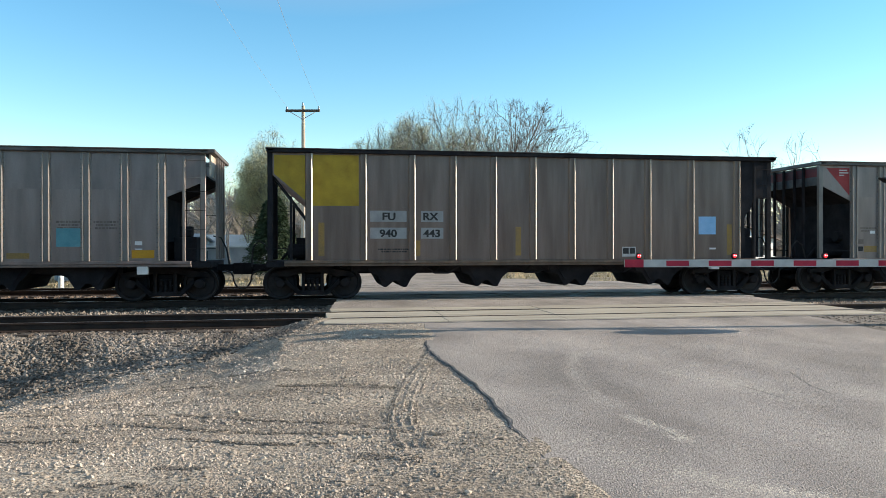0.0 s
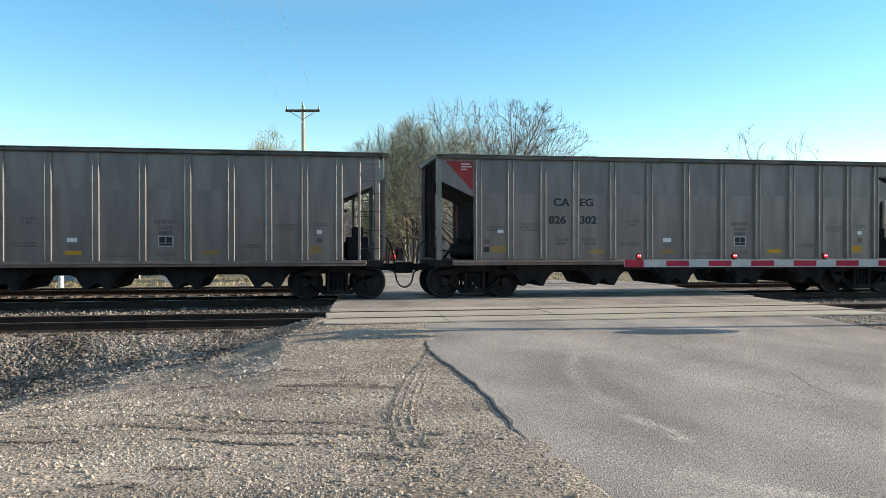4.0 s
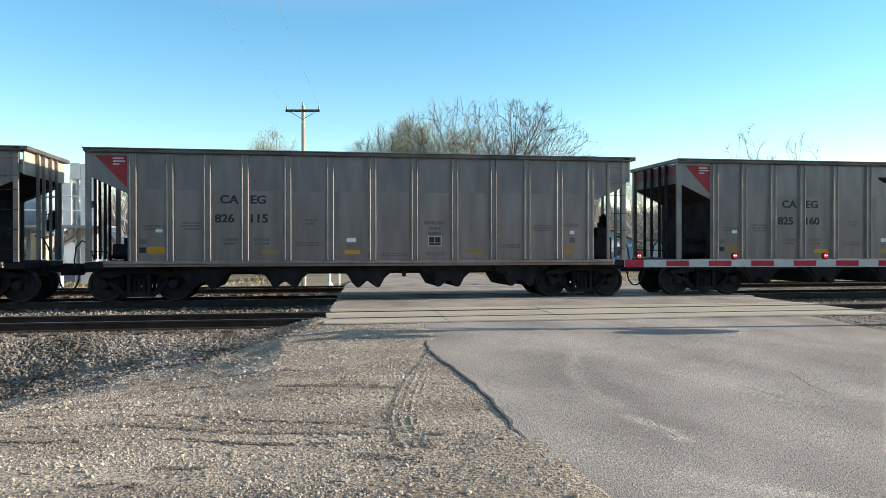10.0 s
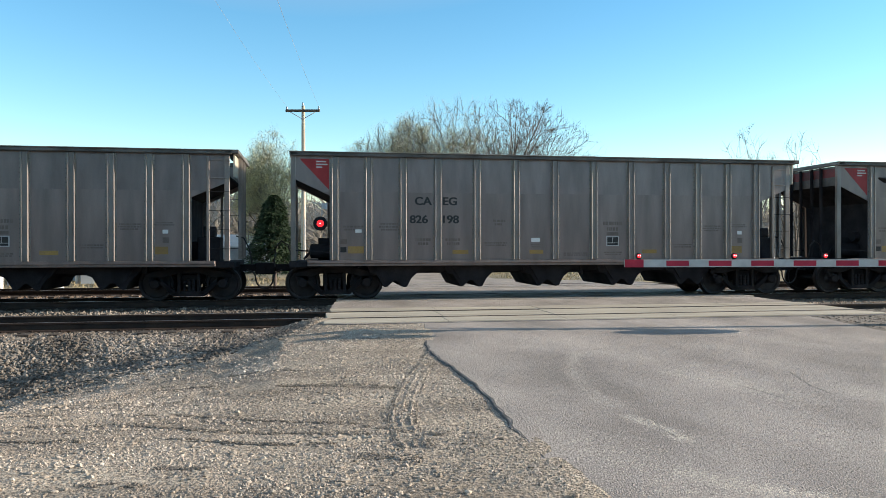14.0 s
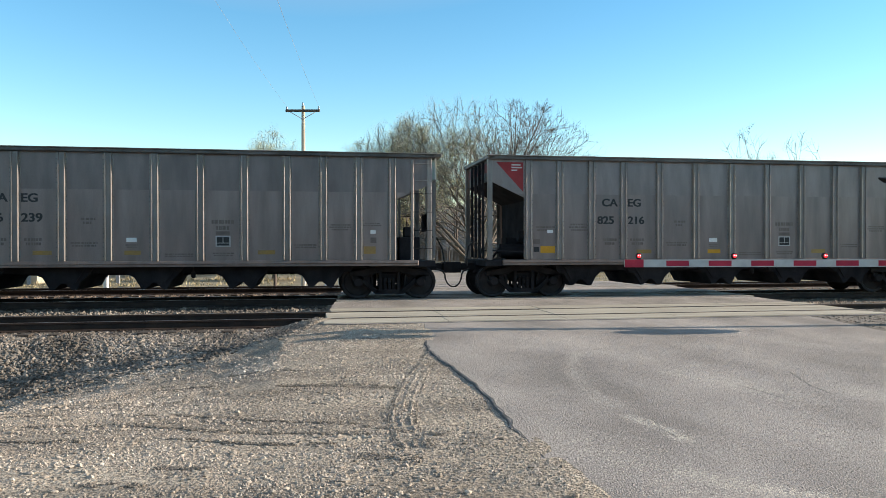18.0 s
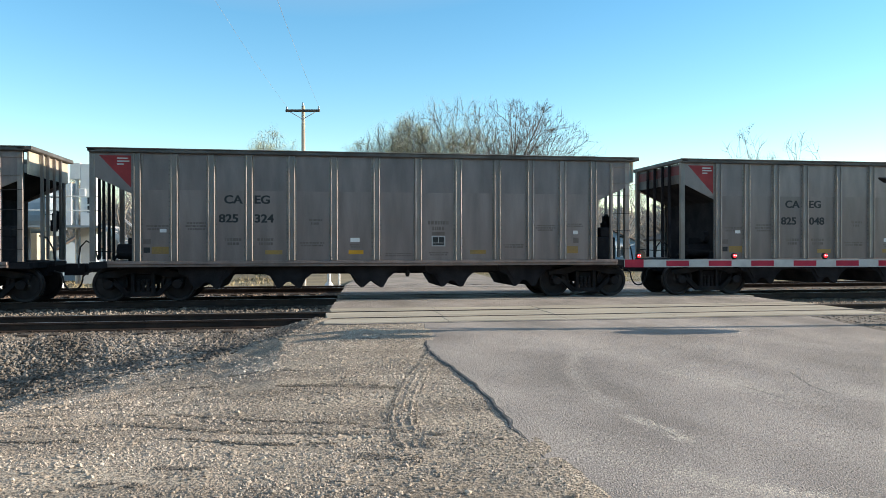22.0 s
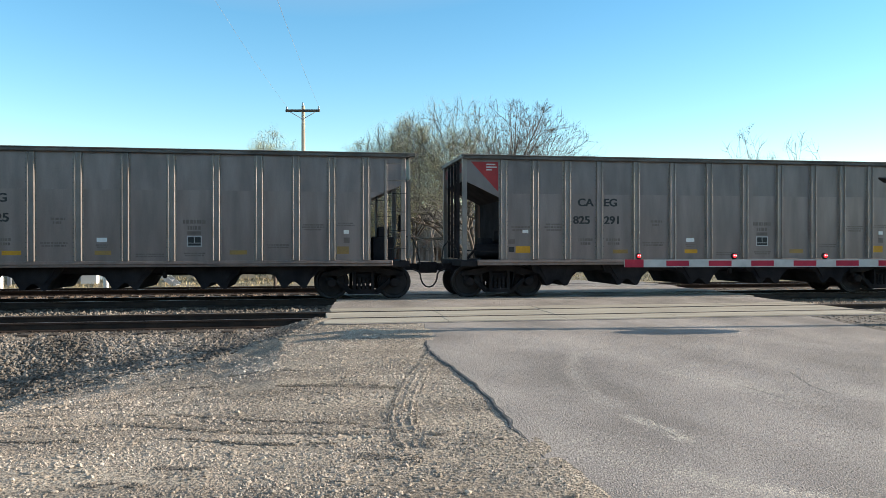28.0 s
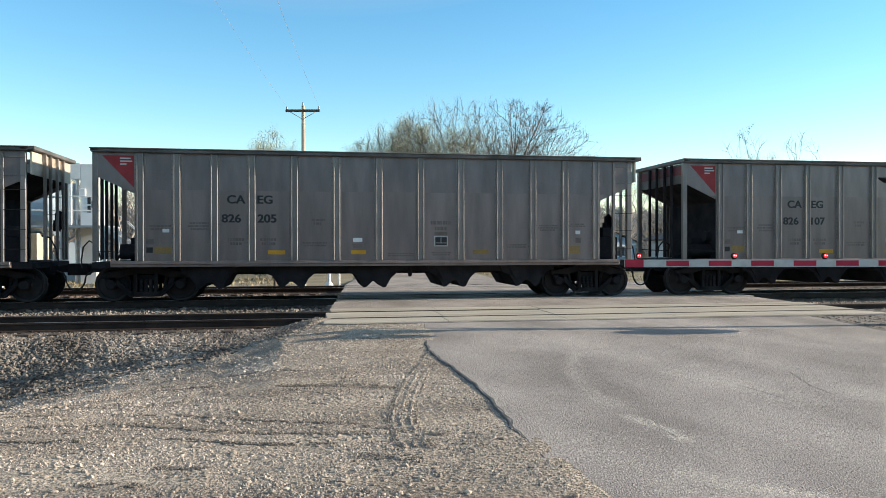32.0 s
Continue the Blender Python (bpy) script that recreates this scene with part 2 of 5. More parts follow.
class Mesh:
    """Collects vertices and faces of one part."""

    def __init__(self):
        self.v, self.f, self.mi = [], [], []

    def add(self, vs, fs, mi=0):
        k = len(self.v)
        self.v += [tuple(v) for v in vs]
        self.f += [tuple(i + k for i in f) for f in fs]
        self.mi += [mi] * len(fs)
        return self

    def box(self, x0, x1, y0, y1, z0, z1, mi=0):
        return self.add([(x, y, z) for z in (z0, z1) for y in (y0, y1) for x in (x0, x1)],
                        [(0, 2, 3, 1), (4, 5, 7, 6), (0, 1, 5, 4), (2, 6, 7, 3), (0, 4, 6, 2), (1, 3, 7, 5)], mi)

    def prism(self, poly, a0, a1, axis="y", mi=0):
        """A flat outline, given counter-clockwise seen against the axis, drawn out from a0 to a1."""
        n = len(poly)
        put = {"y": lambda p, a: (p[0], a, p[1]), "x": lambda p, a: (a, p[0], p[1]), "z": lambda p, a: (p[0], p[1], a)}[axis]
        vs = [put(p, a0) for p in poly] + [put(p, a1) for p in poly]
        fs = [tuple(range(n)), tuple(range(2 * n - 1, n - 1, -1))]
        fs += [(i, i + n, (i + 1) % n + n, (i + 1) % n) for i in range(n)]
        return self.add(vs, fs, mi)

    def tube(self, p, q, r0, r1=None, n=8, caps=True, mi=0):
        p, q, r1 = Vector(p), Vector(q), r0 if r1 is None else r1
        d = (q - p).normalized()
        u = d.cross(Vector((0, 0, 1)) if abs(d.z) < 0.9 else Vector((1, 0, 0))).normalized()
        w = d.cross(u)
        vs = []
        for c, r in ((p, r0), (q, r1)):
            vs += [c + r * (math.cos(2 * math.pi * i / n) * u + math.sin(2 * math.pi * i / n) * w) for i in range(n)]
        fs = [(i, (i + 1) % n, (i + 1) % n + n, i + n) for i in range(n)]
        if caps:
            fs += [tuple(range(n - 1, -1, -1)), tuple(range(n, 2 * n))]
        return self.add(vs, fs, mi)

    def path(self, pts, r, n=6, mi=0):
        """One bent tube through the points, its rings shared."""
        pts, vs, fs = [Vector(p) for p in pts], [], []
        for i, c in enumerate(pts):
            d = (pts[min(i + 1, len(pts) - 1)] - pts[max(i - 1, 0)]).normalized()
            u = d.cross(Vector((0, 0, 1)) if abs(d.z) < 0.95 else Vector((0, 1, 0))).normalized()
            if vs and u.dot(last) < 0:
                u = -u
            last, w = u, d.cross(u)
            vs += [c + r * (math.cos(2 * math.pi * k / n) * u + math.sin(2 * math.pi * k / n) * w) for k in range(n)]
        for i in range(len(pts) - 1):
            fs += [(i * n + k, i * n + (k + 1) % n, (i + 1) * n + (k + 1) % n, (i + 1) * n + k) for k in range(n)]
        fs += [tuple(range(n - 1, -1, -1)), tuple(range(len(vs) - n, len(vs)))]
        return self.add(vs, fs, mi)

    def lathe(self, profile, centre, axis="y", n=24, mi=0):
        """profile: (radius, along) pairs turned round the axis through centre."""
        cx, cy, cz = centre
        vs, m = [], len(profile)
        for r, a in profile:
            for i in range(n):
                s, c = r * math.sin(2 * math.pi * i / n), r * math.cos(2 * math.pi * i / n)
                vs.append({"y": (cx + c, cy + a, cz + s), "x": (cx + a, cy + c, cz + s), "z": (cx + c, cy + s, cz + a)}[axis])
        fs = [(j * n + i, j * n + (i + 1) % n, (j + 1) * n + (i + 1) % n, (j + 1) * n + i) for j in range(m - 1) for i in range(n)]
        fs += [tuple(range(n - 1, -1, -1)), tuple(range((m - 1) * n, m * n))]
        return self.add(vs, fs, mi)

    def data(self, name, mats, bevel=0.0, smooth=False, turn=True):
        me = bpy.data.meshes.new(name)
        me.from_pydata(self.v, [], self.f)
        for m in mats if isinstance(mats, (list, tuple)) else [mats]:
            me.materials.append(m)
        me.polygons.foreach_set("material_index", self.mi)
        if turn or bevel:
            bm = bmesh.new()
            bm.from_mesh(me)
            if turn:
                bmesh.ops.recalc_face_normals(bm, faces=bm.faces)
            if bevel:
                bmesh.ops.bevel(bm, geom=bm.edges[:], offset=bevel, segments=1, affect="EDGES", clamp_overlap=True)
            bm.to_mesh(me)
            bm.free()
        if smooth:
            me.polygons.foreach_set("use_smooth", [True] * len(me.polygons))
        me.update()
        return me


def thing(name, label, category, at=None, group="", kind=""):
    ob = new(name)
    ob.empty_display_size = 0.2
    if at is not None:
        ob.matrix_basis = at
    return tagged(ob, label, category, group, kind)


def part(name, mesh, material, parent, label="", bevel=0.0, smooth=False, at=None, turn=True):
    me = mesh.data(name, material, bevel, smooth, turn) if isinstance(mesh, Mesh) else mesh
    ob = new(name, me)
    ob.parent = parent
    if at is not None:
        ob.matrix_basis = at
    return tagged(ob, label)


def whole(name, mesh, material, label, category, group="", kind="", bevel=0.0, smooth=False, turn=True, at=None):
    ob = new(name, mesh.data(name, material, bevel, smooth, turn) if isinstance(mesh, Mesh) else mesh)
    if at is not None:
        ob.matrix_basis = at
    return tagged(ob, label, category, group, kind)


TEXTS = {}


def lettering(text, height, material, parent, x, y, z, name="lettering", label=""):
    """Writing on a panel that faces the camera side; x, z is its lower left corner."""
    key = (text, material.name)
    if key not in TEXTS:
        cu = bpy.data.curves.new("writing", "FONT")
        cu.body = text
        cu.offset = 0.02
        ob = bpy.data.objects.new("writing", cu)
        me = bpy.data.meshes.new_from_object(ob)
        me.materials.clear()
        me.materials.append(material)
        bpy.data.objects.remove(ob)
        bpy.data.curves.remove(cu)
        bold = bmesh.new()                       # a heavier weight: the outline once more, a little to the side
        bold.from_mesh(me)
        for g_ in bmesh.ops.duplicate(bold, geom=bold.verts[:] + bold.edges[:] + bold.faces[:])["geom"]:
            if isinstance(g_, bmesh.types.BMVert):
                g_.co += Vector((0.034, 0, 0.004))
        bold.to_mesh(me)
        bold.free()
        TEXTS[key] = me
    me = TEXTS[key]
    top = max(v.co.y for v in me.vertices)
    left = min(v.co.x for v in me.vertices)
    ob = new(name, me)
    s = height / top
    ob.matrix_basis = Matrix.Translation((x - left * s * 1.12, y, z)) @ pose(0, 0, 0, 90) @ Matrix.Diagonal((s * 1.12, s, s, 1))
    ob.parent = parent
    return tagged(ob, label)


def smooth(a):
    a = min(1.0, max(0.0, a))
    return a * a * (3 - 2 * a)

# ---- ground, road and tracks ----
TRACKS = (16.65, 22.56, 28.35)      # centre lines
GAUGE = 0.7525                      # half, between rail centres


def road_z(y):
    z = -0.012
    z -= 0.022 * smooth((15.1 - y) / 0.3)
    z -= 0.11 * smooth((15.0 - y) / 3.5) + 0.06 * smooth((11.0 - y) / 7.0)
    return z - 0.5 * smooth((y - 30.0) / 14.0)


def verge_z(x, y):
    fall = float(np.interp(x, (-12, -8, -5, -3.9, -2.9, -1.3, -0.47, 0.5, 1.6), (1.15, 1.05, 0.88, 0.68, 0.5, 0.25, 0.06, 0.01, 0)))
    base = road_z(min(y, 14.9)) - 0.004 + 0.012 * smooth((6.9 - y) / 1.6) - 0.016 * smooth((y - 6.2) / 1.5) + 0.022 * smooth((y - 11.9) / 1.2) - fall * smooth((y - 7.0) / 6.0) - 0.06 * smooth((1.6 - x) / 6.0)
    bed = -0.19 - 0.05 * math.cos((y - TRACKS[0]) / (TRACKS[1] - TRACKS[0]) * 2 * math.pi + math.pi) - 0.05
    if y < 15.9:
        bed += 0.222 * smooth((x + 1.0) / 1.3)
    z = base + (bed - base) * smooth((y - 13.7) / 1.5)
    if y < 15.6 and -14 < x < 2.6:
        k = 1 - 0.6 * smooth((x - 1.2) / 0.7)
        z += k * (0.014 * noise.noise((x * 0.9, y * 2.1, 3)) + 0.011 * noise.noise((x * 3.1, y * 4.5, 5)) + 0.006 * noise.noise((x * 8, y * 8, 7)))
        z += 0.03 * noise.noise((x * 1.7, y * 1.7, 9)) * smooth((y - 11.5) / 1.5) * smooth((0.4 - x) / 1.5)
    return z - 0.3 * smooth((y - 30.2) / 2.5)


def ballast_edge(x, y):
    return 14.0 + 0.6 * smooth((x + 2.2) / 1.3) + 1.2 * smooth((x + 0.5) / 0.7) + 0.45 * noise.noise((x * 1.1, y * 1.1, 0))


def road_left(y):
    if y < 14.9:
        return 1.82 + 0.06 * math.sin(y * 0.9) + 0.27 * smooth((y - 11.0) / 4.2) + 0.035 * noise.noise((y * 2.3, 1, 0)) + 0.014 * noise.noise((y * 7.0, 3, 0))
    return 0.15 + (y - 14.9) * 0.075


def road_right(y):
    if y < 14.9:
        return 10.4 + 70 * smooth((12.3 - y) / 0.9)
    return 12.2 + (y - 14.9) * 0.075 if y < 31 else road_left(y) + 8.5


def ground_z(x, y):
    z = verge_z(x, y)
    inside = smooth((x - road_left(y) - 0.1) / 0.3) * smooth((road_right(y) - x) / 0.3)
    return z + (min(road_z(y) - 0.03, 0) - z) * inside if y > -40 else z


def steps(a, b, s):
    return [a + s * i for i in range(int(round((b - a) / s)) + 1)]


GX = [-2500, -900, -350, -140, -70, -40, -25, -18] + steps(-15, -8.25, 0.25) + steps(-8, 2.5, 0.1) + steps(2.75, 15, 0.25) + [18, 25, 40, 70, 140, 350, 900, 2500]
GY = [-900, -300, -100, -40, -15, -6] + steps(-3, 3.25, 0.25) + steps(3.5, 15.5, 0.1) + steps(15.75, 36, 0.25) + [38, 41, 45, 50, 60, 80, 120, 200, 400, 1000, 3000]
rng = random.Random(3)
m = Mesh()
m.v = [(x, y, ground_z(x, y)) for y in GY for x in GX]
nx = len(GX)
for j in range(len(GY) - 1):
    for i in range(nx - 1):
        m.f.append((j * nx + i, j * nx + i + 1, (j + 1) * nx + i + 1, (j + 1) * nx + i))
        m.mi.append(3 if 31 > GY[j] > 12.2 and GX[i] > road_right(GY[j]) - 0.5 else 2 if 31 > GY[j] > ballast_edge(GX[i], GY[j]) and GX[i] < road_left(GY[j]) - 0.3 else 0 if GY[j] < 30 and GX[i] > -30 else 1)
whole("ground", m, [GRAVEL, SOIL, BED, SOIL_AND_RUT_SHADE], "pale gravel yard with dry verge beyond the tracks", "ground", kind="structure", smooth=True, turn=False)

# road sheet, level with the rail heads at the crossing
m, rows = Mesh(), []
RY = steps(-12, 4.5, 0.5) + steps(4.6, 14.8, 0.1) + [14.95]
for y in RY:
    l, r = road_left(y), road_right(y)
    xs = [l + min(12.0, r - l) * k / 24 for k in range(25)] + [r]
    rows.append([(x, y, road_z(y)) for x in xs])
for a in rows:
    m.v += a
w = len(rows[0])
for j in range(len(rows) - 1):
    for i in range(w - 1):
        m.add([], [], 0)
        m.f.append((j * w + i, j * w + i + 1, (j + 1) * w + i + 1, (j + 1) * w + i))
        m.mi.append(0)
k = len(m.v)
m.v += [(a[0][0] - 0.04, a[0][1], a[0][2] - 0.06) for a in rows]
for j in range(len(rows) - 1):
    m.f.append((k + j, j * w, (j + 1) * w, k + j + 1))
    m.mi.append(0)
whole("road", m, ASPHALT, "worn grey asphalt road apron with dusty streaks", "road", kind="structure", turn=False)
for y0, y1 in ((18.42, 20.7), (24.4, 26.6), (30.2, 220)):
    m = Mesh()
    ys = steps(y0, y1, (y1 - y0) / 12)
    for y in ys:
        m.v += [(road_left(y), y, road_z(y)), (road_right(y), y, road_z(y)), (road_right(y), y, road_z(y) - 0.3), (road_left(y), y, road_z(y) - 0.3)]
    for j in range(12):
        a = j * 4
        m.f += [(a, a + 1, a + 5, a + 4), (a + 3, a, a + 4, a + 7), (a + 1, a + 2, a + 6, a + 5)]
        m.mi += [0, 0, 0]
    m.f += [(0, 3, 2, 1), (48, 49, 50, 51)]
    m.mi += [0, 0]
    whole("road", m, ASPHALT, "grey asphalt road between and beyond the tracks", "road", kind="structure", turn=False)

# ragged tar seam along the road edge; its dark colour also paints the step's shadow
m = Mesh()
ys = steps(5.8, 13.4, 0.06)
for i, y in enumerate(ys):
    x = road_left(y) + 0.03 * noise.noise((y * 3, 2, 0))
    wd = 0.008 + 0.03 * abs(noise.noise((y * 2.2, 7, 0)))
    m.v += [(x - 0.035 - 0.4 * wd, y, road_z(y) - 0.03), (x - 0.015, y, road_z(y) - 0.002), (x + wd, y, road_z(y) + 0.002)]
for i in range(len(ys) - 1):
    m.f += [(3 * i, 3 * i + 1, 3 * i + 4, 3 * i + 3), (3 * i + 1, 3 * i + 2, 3 * i + 5, 3 * i + 4)]
    m.mi += [0, 0]
whole("road_edge", m, TAR, "dark ragged broken edge of the asphalt", "road edge", kind="structure", turn=False)


def crossing_panels(yc, name, material, label):
    bed = thing(name, label, "crossing panels", kind="structure")
    for y0, y1 in ((yc - 1.68, yc - 0.83), (yc - 0.655, yc + 0.655), (yc + 0.83, yc + 1.68)):
        for i in range(5):
            x0 = road_left(y0) + 0.05 + i * 2.44
            part("concrete_panel", Mesh().box(x0 + 0.002, x0 + 2.438, y0, y1, -0.3, -0.006 + rng.uniform(-0.004, 0.004)), material, bed, bevel=0.012)
    return bed


near_panels = crossing_panels(TRACKS[0], "crossing_panels", CONCRETE, "pale worn concrete crossing panels beside the rails")
part("filler_strip", Mesh().box(road_left(14.9) + 0.1, 12.6, 14.84, 14.962, -0.12, -0.026), TAR, near_panels, "dark joint filler along the panels")
crossing_panels(TRACKS[1], "crossing_panels", ASPHALT, "grey crossing panels under the train")
crossing_panels(TRACKS[2], "crossing_panels", ASPHALT, "grey crossing panels of the far track")


def track(yc, label):
    t = thing("railway_track", label, "railway track", kind="structure")
    for s in (-1, 1):
        y = yc + s * GAUGE
        prof = [(y - 0.075, -0.172), (y + 0.075, -0.172), (y + 0.07, -0.158), (y + 0.012, -0.14), (y + 0.009, -0.045), (y + 0.036, -0.034),
                (y + 0.036, -0.006), (y + 0.03, 0.0), (y - 0.03, 0.0), (y - 0.036, -0.006), (y - 0.036, -0.034), (y - 0.009, -0.045), (y - 0.012, -0.14), (y - 0.07, -0.158)]
        part("rail", Mesh().prism(prof, -620, 620, "x"), RAIL, t)
        part("rail_head", Mesh().box(-620, 620, y - 0.024, y + 0.024, 0.0005, 0.002), RAIL_TOP, t, "polished running surface")
    return t


for yc, lb in zip(TRACKS, ("near railway track with rusty rails", "middle railway track that carries the train", "far railway track with rusty rails")):
    t = track(yc, lb)
    me = Mesh().box(-0.11, 0.11, -1.3, 1.3, -0.16, 0.0).data("sleeper", SLEEPER, 0.012)
    for i in range(-26, 27):
        x = i * 0.53
        if 0.0 < x < 12.9:
            continue
        part("sleeper", me, SLEEPER, t, at=pose(x, yc, -0.178, rng.uniform(-0.5, 0.5), 0, rng.uniform(-1, 1)))
    plate = Mesh().box(-0.09, 0.09, -0.14, 0.14, 0, 0.012).box(-0.03, 0.03, 0.09, 0.12, 0, 0.035).box(-0.03, 0.03, -0.12, -0.09, 0, 0.035).data("tie_plate", RAIL)
    for i in range(-26, 27):
        if not 0.0 < i * 0.53 < 12.9:
            for s in (-1, 1):
                part("tie_plate", plate, RAIL, t, at=pose(i * 0.53, yc + s * GAUGE, -0.178))

# loose stones: a handful of shapes scattered and joined
ICO = bmesh.new()
bmesh.ops.create_icosphere(ICO, subdivisions=1, radius=1.0)
ICO_V = np.array([v.co[:] for v in ICO.verts])
ICO_F = np.array([[v.index for v in f.verts] for f in ICO.faces])
ICO.free()


OCT_V = np.array([(1, 0, 0), (-1, 0, 0), (0, 1, 0), (0, -1, 0), (0, 0, 1), (0, 0, -1)], float)
OCT_F = np.array([(0, 2, 4), (2, 1, 4), (1, 3, 4), (3, 0, 4), (2, 0, 5), (1, 2, 5), (3, 1, 5), (0, 3, 5)])


def stones(name, material, spots, size, label, seed, squash=0.65, coarse=False):
    """spots: an array of places; each gets one uneven stone."""
    g = np.random.default_rng(seed)
    shape_v, shape_f = (OCT_V, OCT_F) if coarse else (ICO_V, ICO_F)
    n, k = len(spots), len(shape_v)
    r = size * np.exp(np.clip(g.normal(0, 0.35, (n, 1, 1)), -0.9, 0.6))
    v = shape_v[None] * (1 + g.uniform(-0.32, 0.32, (n, k, 1))) * r * np.stack([g.uniform(0.7, 1.3, n), g.uniform(0.7, 1.3, n), g.uniform(0.45, 1.0, n) * squash / 0.65], 1)[:, None]
    a = g.uniform(0, 6.28, n)
    c, s = np.cos(a)[:, None], np.sin(a)[:, None]
    x, y = v[..., 0] * c - v[..., 1] * s, v[..., 0] * s + v[..., 1] * c
    v = np.stack([x, y, v[..., 2]], 2) + spots[:, None]
    f = (shape_f[None] + (np.arange(n) * k)[:, None, None]).reshape(-1, 3)
    me = bpy.data.meshes.new(name)
    me.from_pydata(v.reshape(-1, 3), [], f)
    me.materials.append(material)
    return whole(name, me, material, label, "stones", kind="stuff")


def scatter(n, x0, x1, y0, y1, seed, lift=0.0, keep=None, power=1.0):
    g = np.random.default_rng(seed)
    out = []
    while len(out) < n:
        x, y = g.uniform(x0, x1), y0 + (y1 - y0) * g.uniform(0, 1) ** power
        if keep is None or keep(x, y):
            out.append((x, y, verge_z(x, y) + lift))
    return np.array(out)


off_road = lambda x, y: not (road_left(y) - 0.03 + (0.14 * noise.noise((x * 5, y * 5, 4)) + 0.4 * abs(noise.noise((x * 37, y * 37, 1))) ** 1.6) * smooth((7.4 - y) / 2.0) < x < road_right(y) + 0.1)
stones("track_ballast", BALLAST, scatter(34000, -9, 1.6, 11.6, 15.75, 11, 0.004, lambda x, y: off_road(x, y) and y > ballast_edge(x, y) - 0.25 - 2.2 * max(0.0, noise.noise((x * 41, y * 41, 8))) ** 1.5 * smooth((0.5 - x) / 2)), 0.028, "coarse pale ballast stones on the track shoulder", 1)
stones("track_ballast", BALLAST, scatter(9000, -13, 1.6, 17.5, 21.7, 12, 0.0, off_road), 0.036, "coarse pale ballast between the tracks", 2, coarse=True)
stones("track_ballast", BALLAST_RUST, scatter(6000, -14, 2.2, 23.4, 27.6, 13, 0.0, off_road), 0.038, "rusty ballast between the middle and far tracks", 3, coarse=True)
stones("track_ballast", BALLAST_RUST, scatter(6000, 12.4, 26, 17.5, 27.6, 14, 0.0, off_road), 0.04, "coarse ballast beyond the crossing", 4, coarse=True)
stones("track_ballast", BALLAST, scatter(5000, -13, 0.2, 15.95, 17.35, 16, -0.03), 0.034, "ballast between the rails of the near track", 6, coarse=True)
stones("track_ballast", BALLAST, scatter(3600, 10.5, 19, 12.2, 15.8, 15, -0.004, off_road), 0.019, "dirty loose stones beside the crossing", 5)
stones("gravel", STONE, scatter(126000, -7.5, 2.25, 3.6, 15.0, 21, -0.001, lambda x, y: off_road(x, y) and y < ballast_edge(x, y) and noise.noise((x * 0.8, y * 1.3, 6)) + 0.5 * noise.noise((x * 3, y * 4, 2)) > -0.3 - smooth((y - 10) / 1.5), 1.15), 0.0098, "small loose gravel stones", 7, coarse=True)
stones("gravel", STONE, scatter(8500, -8, 1.75, 4, 14.6, 22, 0.0, lambda x, y: off_road(x, y) and noise.noise((x * 1.1, y * 1.6, 12)) > -0.12, 0.9), 0.0145, "larger pale stones strewn on the gravel", 8)

# wheel tracks in the gravel: rut shade put in as dark clods, and curved tread marks
def strip(name, pts, width, material, label, lift=0.003, surface=verge_z, ragged=0.5):
    """A thin ragged band that follows a line on the ground."""
    fine, m = [], Mesh()
    for (ax, ay), (bx, by) in zip(pts, pts[1:]):
        n = max(2, int(math.hypot(bx - ax, by - ay) / 0.06))
        fine += [(ax + (bx - ax) * i / n, ay + (by - ay) * i / n) for i in range(n)]
    for i, (x, y) in enumerate(fine):
        a, b = fine[max(i - 2, 0)], fine[min(i + 2, len(fine) - 1)]
        l = math.hypot(b[0] - a[0], b[1] - a[1]) or 1
        nx_, ny_ = -(b[1] - a[1]) / l, (b[0] - a[0]) / l
        end = min(1.0, 6 * i / len(fine), 6 * (len(fine) - 1 - i) / len(fine))
        for q in (-1, 1):
            w = q * width * 0.5 * end * (1 + ragged * 2 * noise.noise((x * 9, y * 9, q * 5 + width * 77)))
            m.v.append((x + nx_ * w, y + ny_ * w, surface(x, y) + lift))
    for i in range(len(fine) - 1):
        m.f.append((2 * i, 2 * i + 1, 2 * i + 3, 2 * i + 2))
        m.mi.append(0)
    return whole(name, m, material, label, "ground marking", kind="stuff", turn=True)


TRACK_SPOTS = []


def clods(pts, width):
    """Uneven places along a line in the gravel, thinning out in patches."""
    g, out = np.random.default_rng(int(pts[0][0] * -100) + 500), []
    for a, b in zip(pts, pts[1:]):
        for i in range(int(math.dist(a, b) * 5200 * width) + 60):
            f = g.uniform(0, 1)
            x, y = a[0] + (b[0] - a[0]) * f + g.normal(0, width * 0.3), a[1] + (b[1] - a[1]) * f + g.normal(0, width * 0.36)
            if noise.noise((x * 4, y * 9, 2)) > -0.1:
                out.append((x, y, verge_z(x, y) + 0.006))
    return np.array(out)


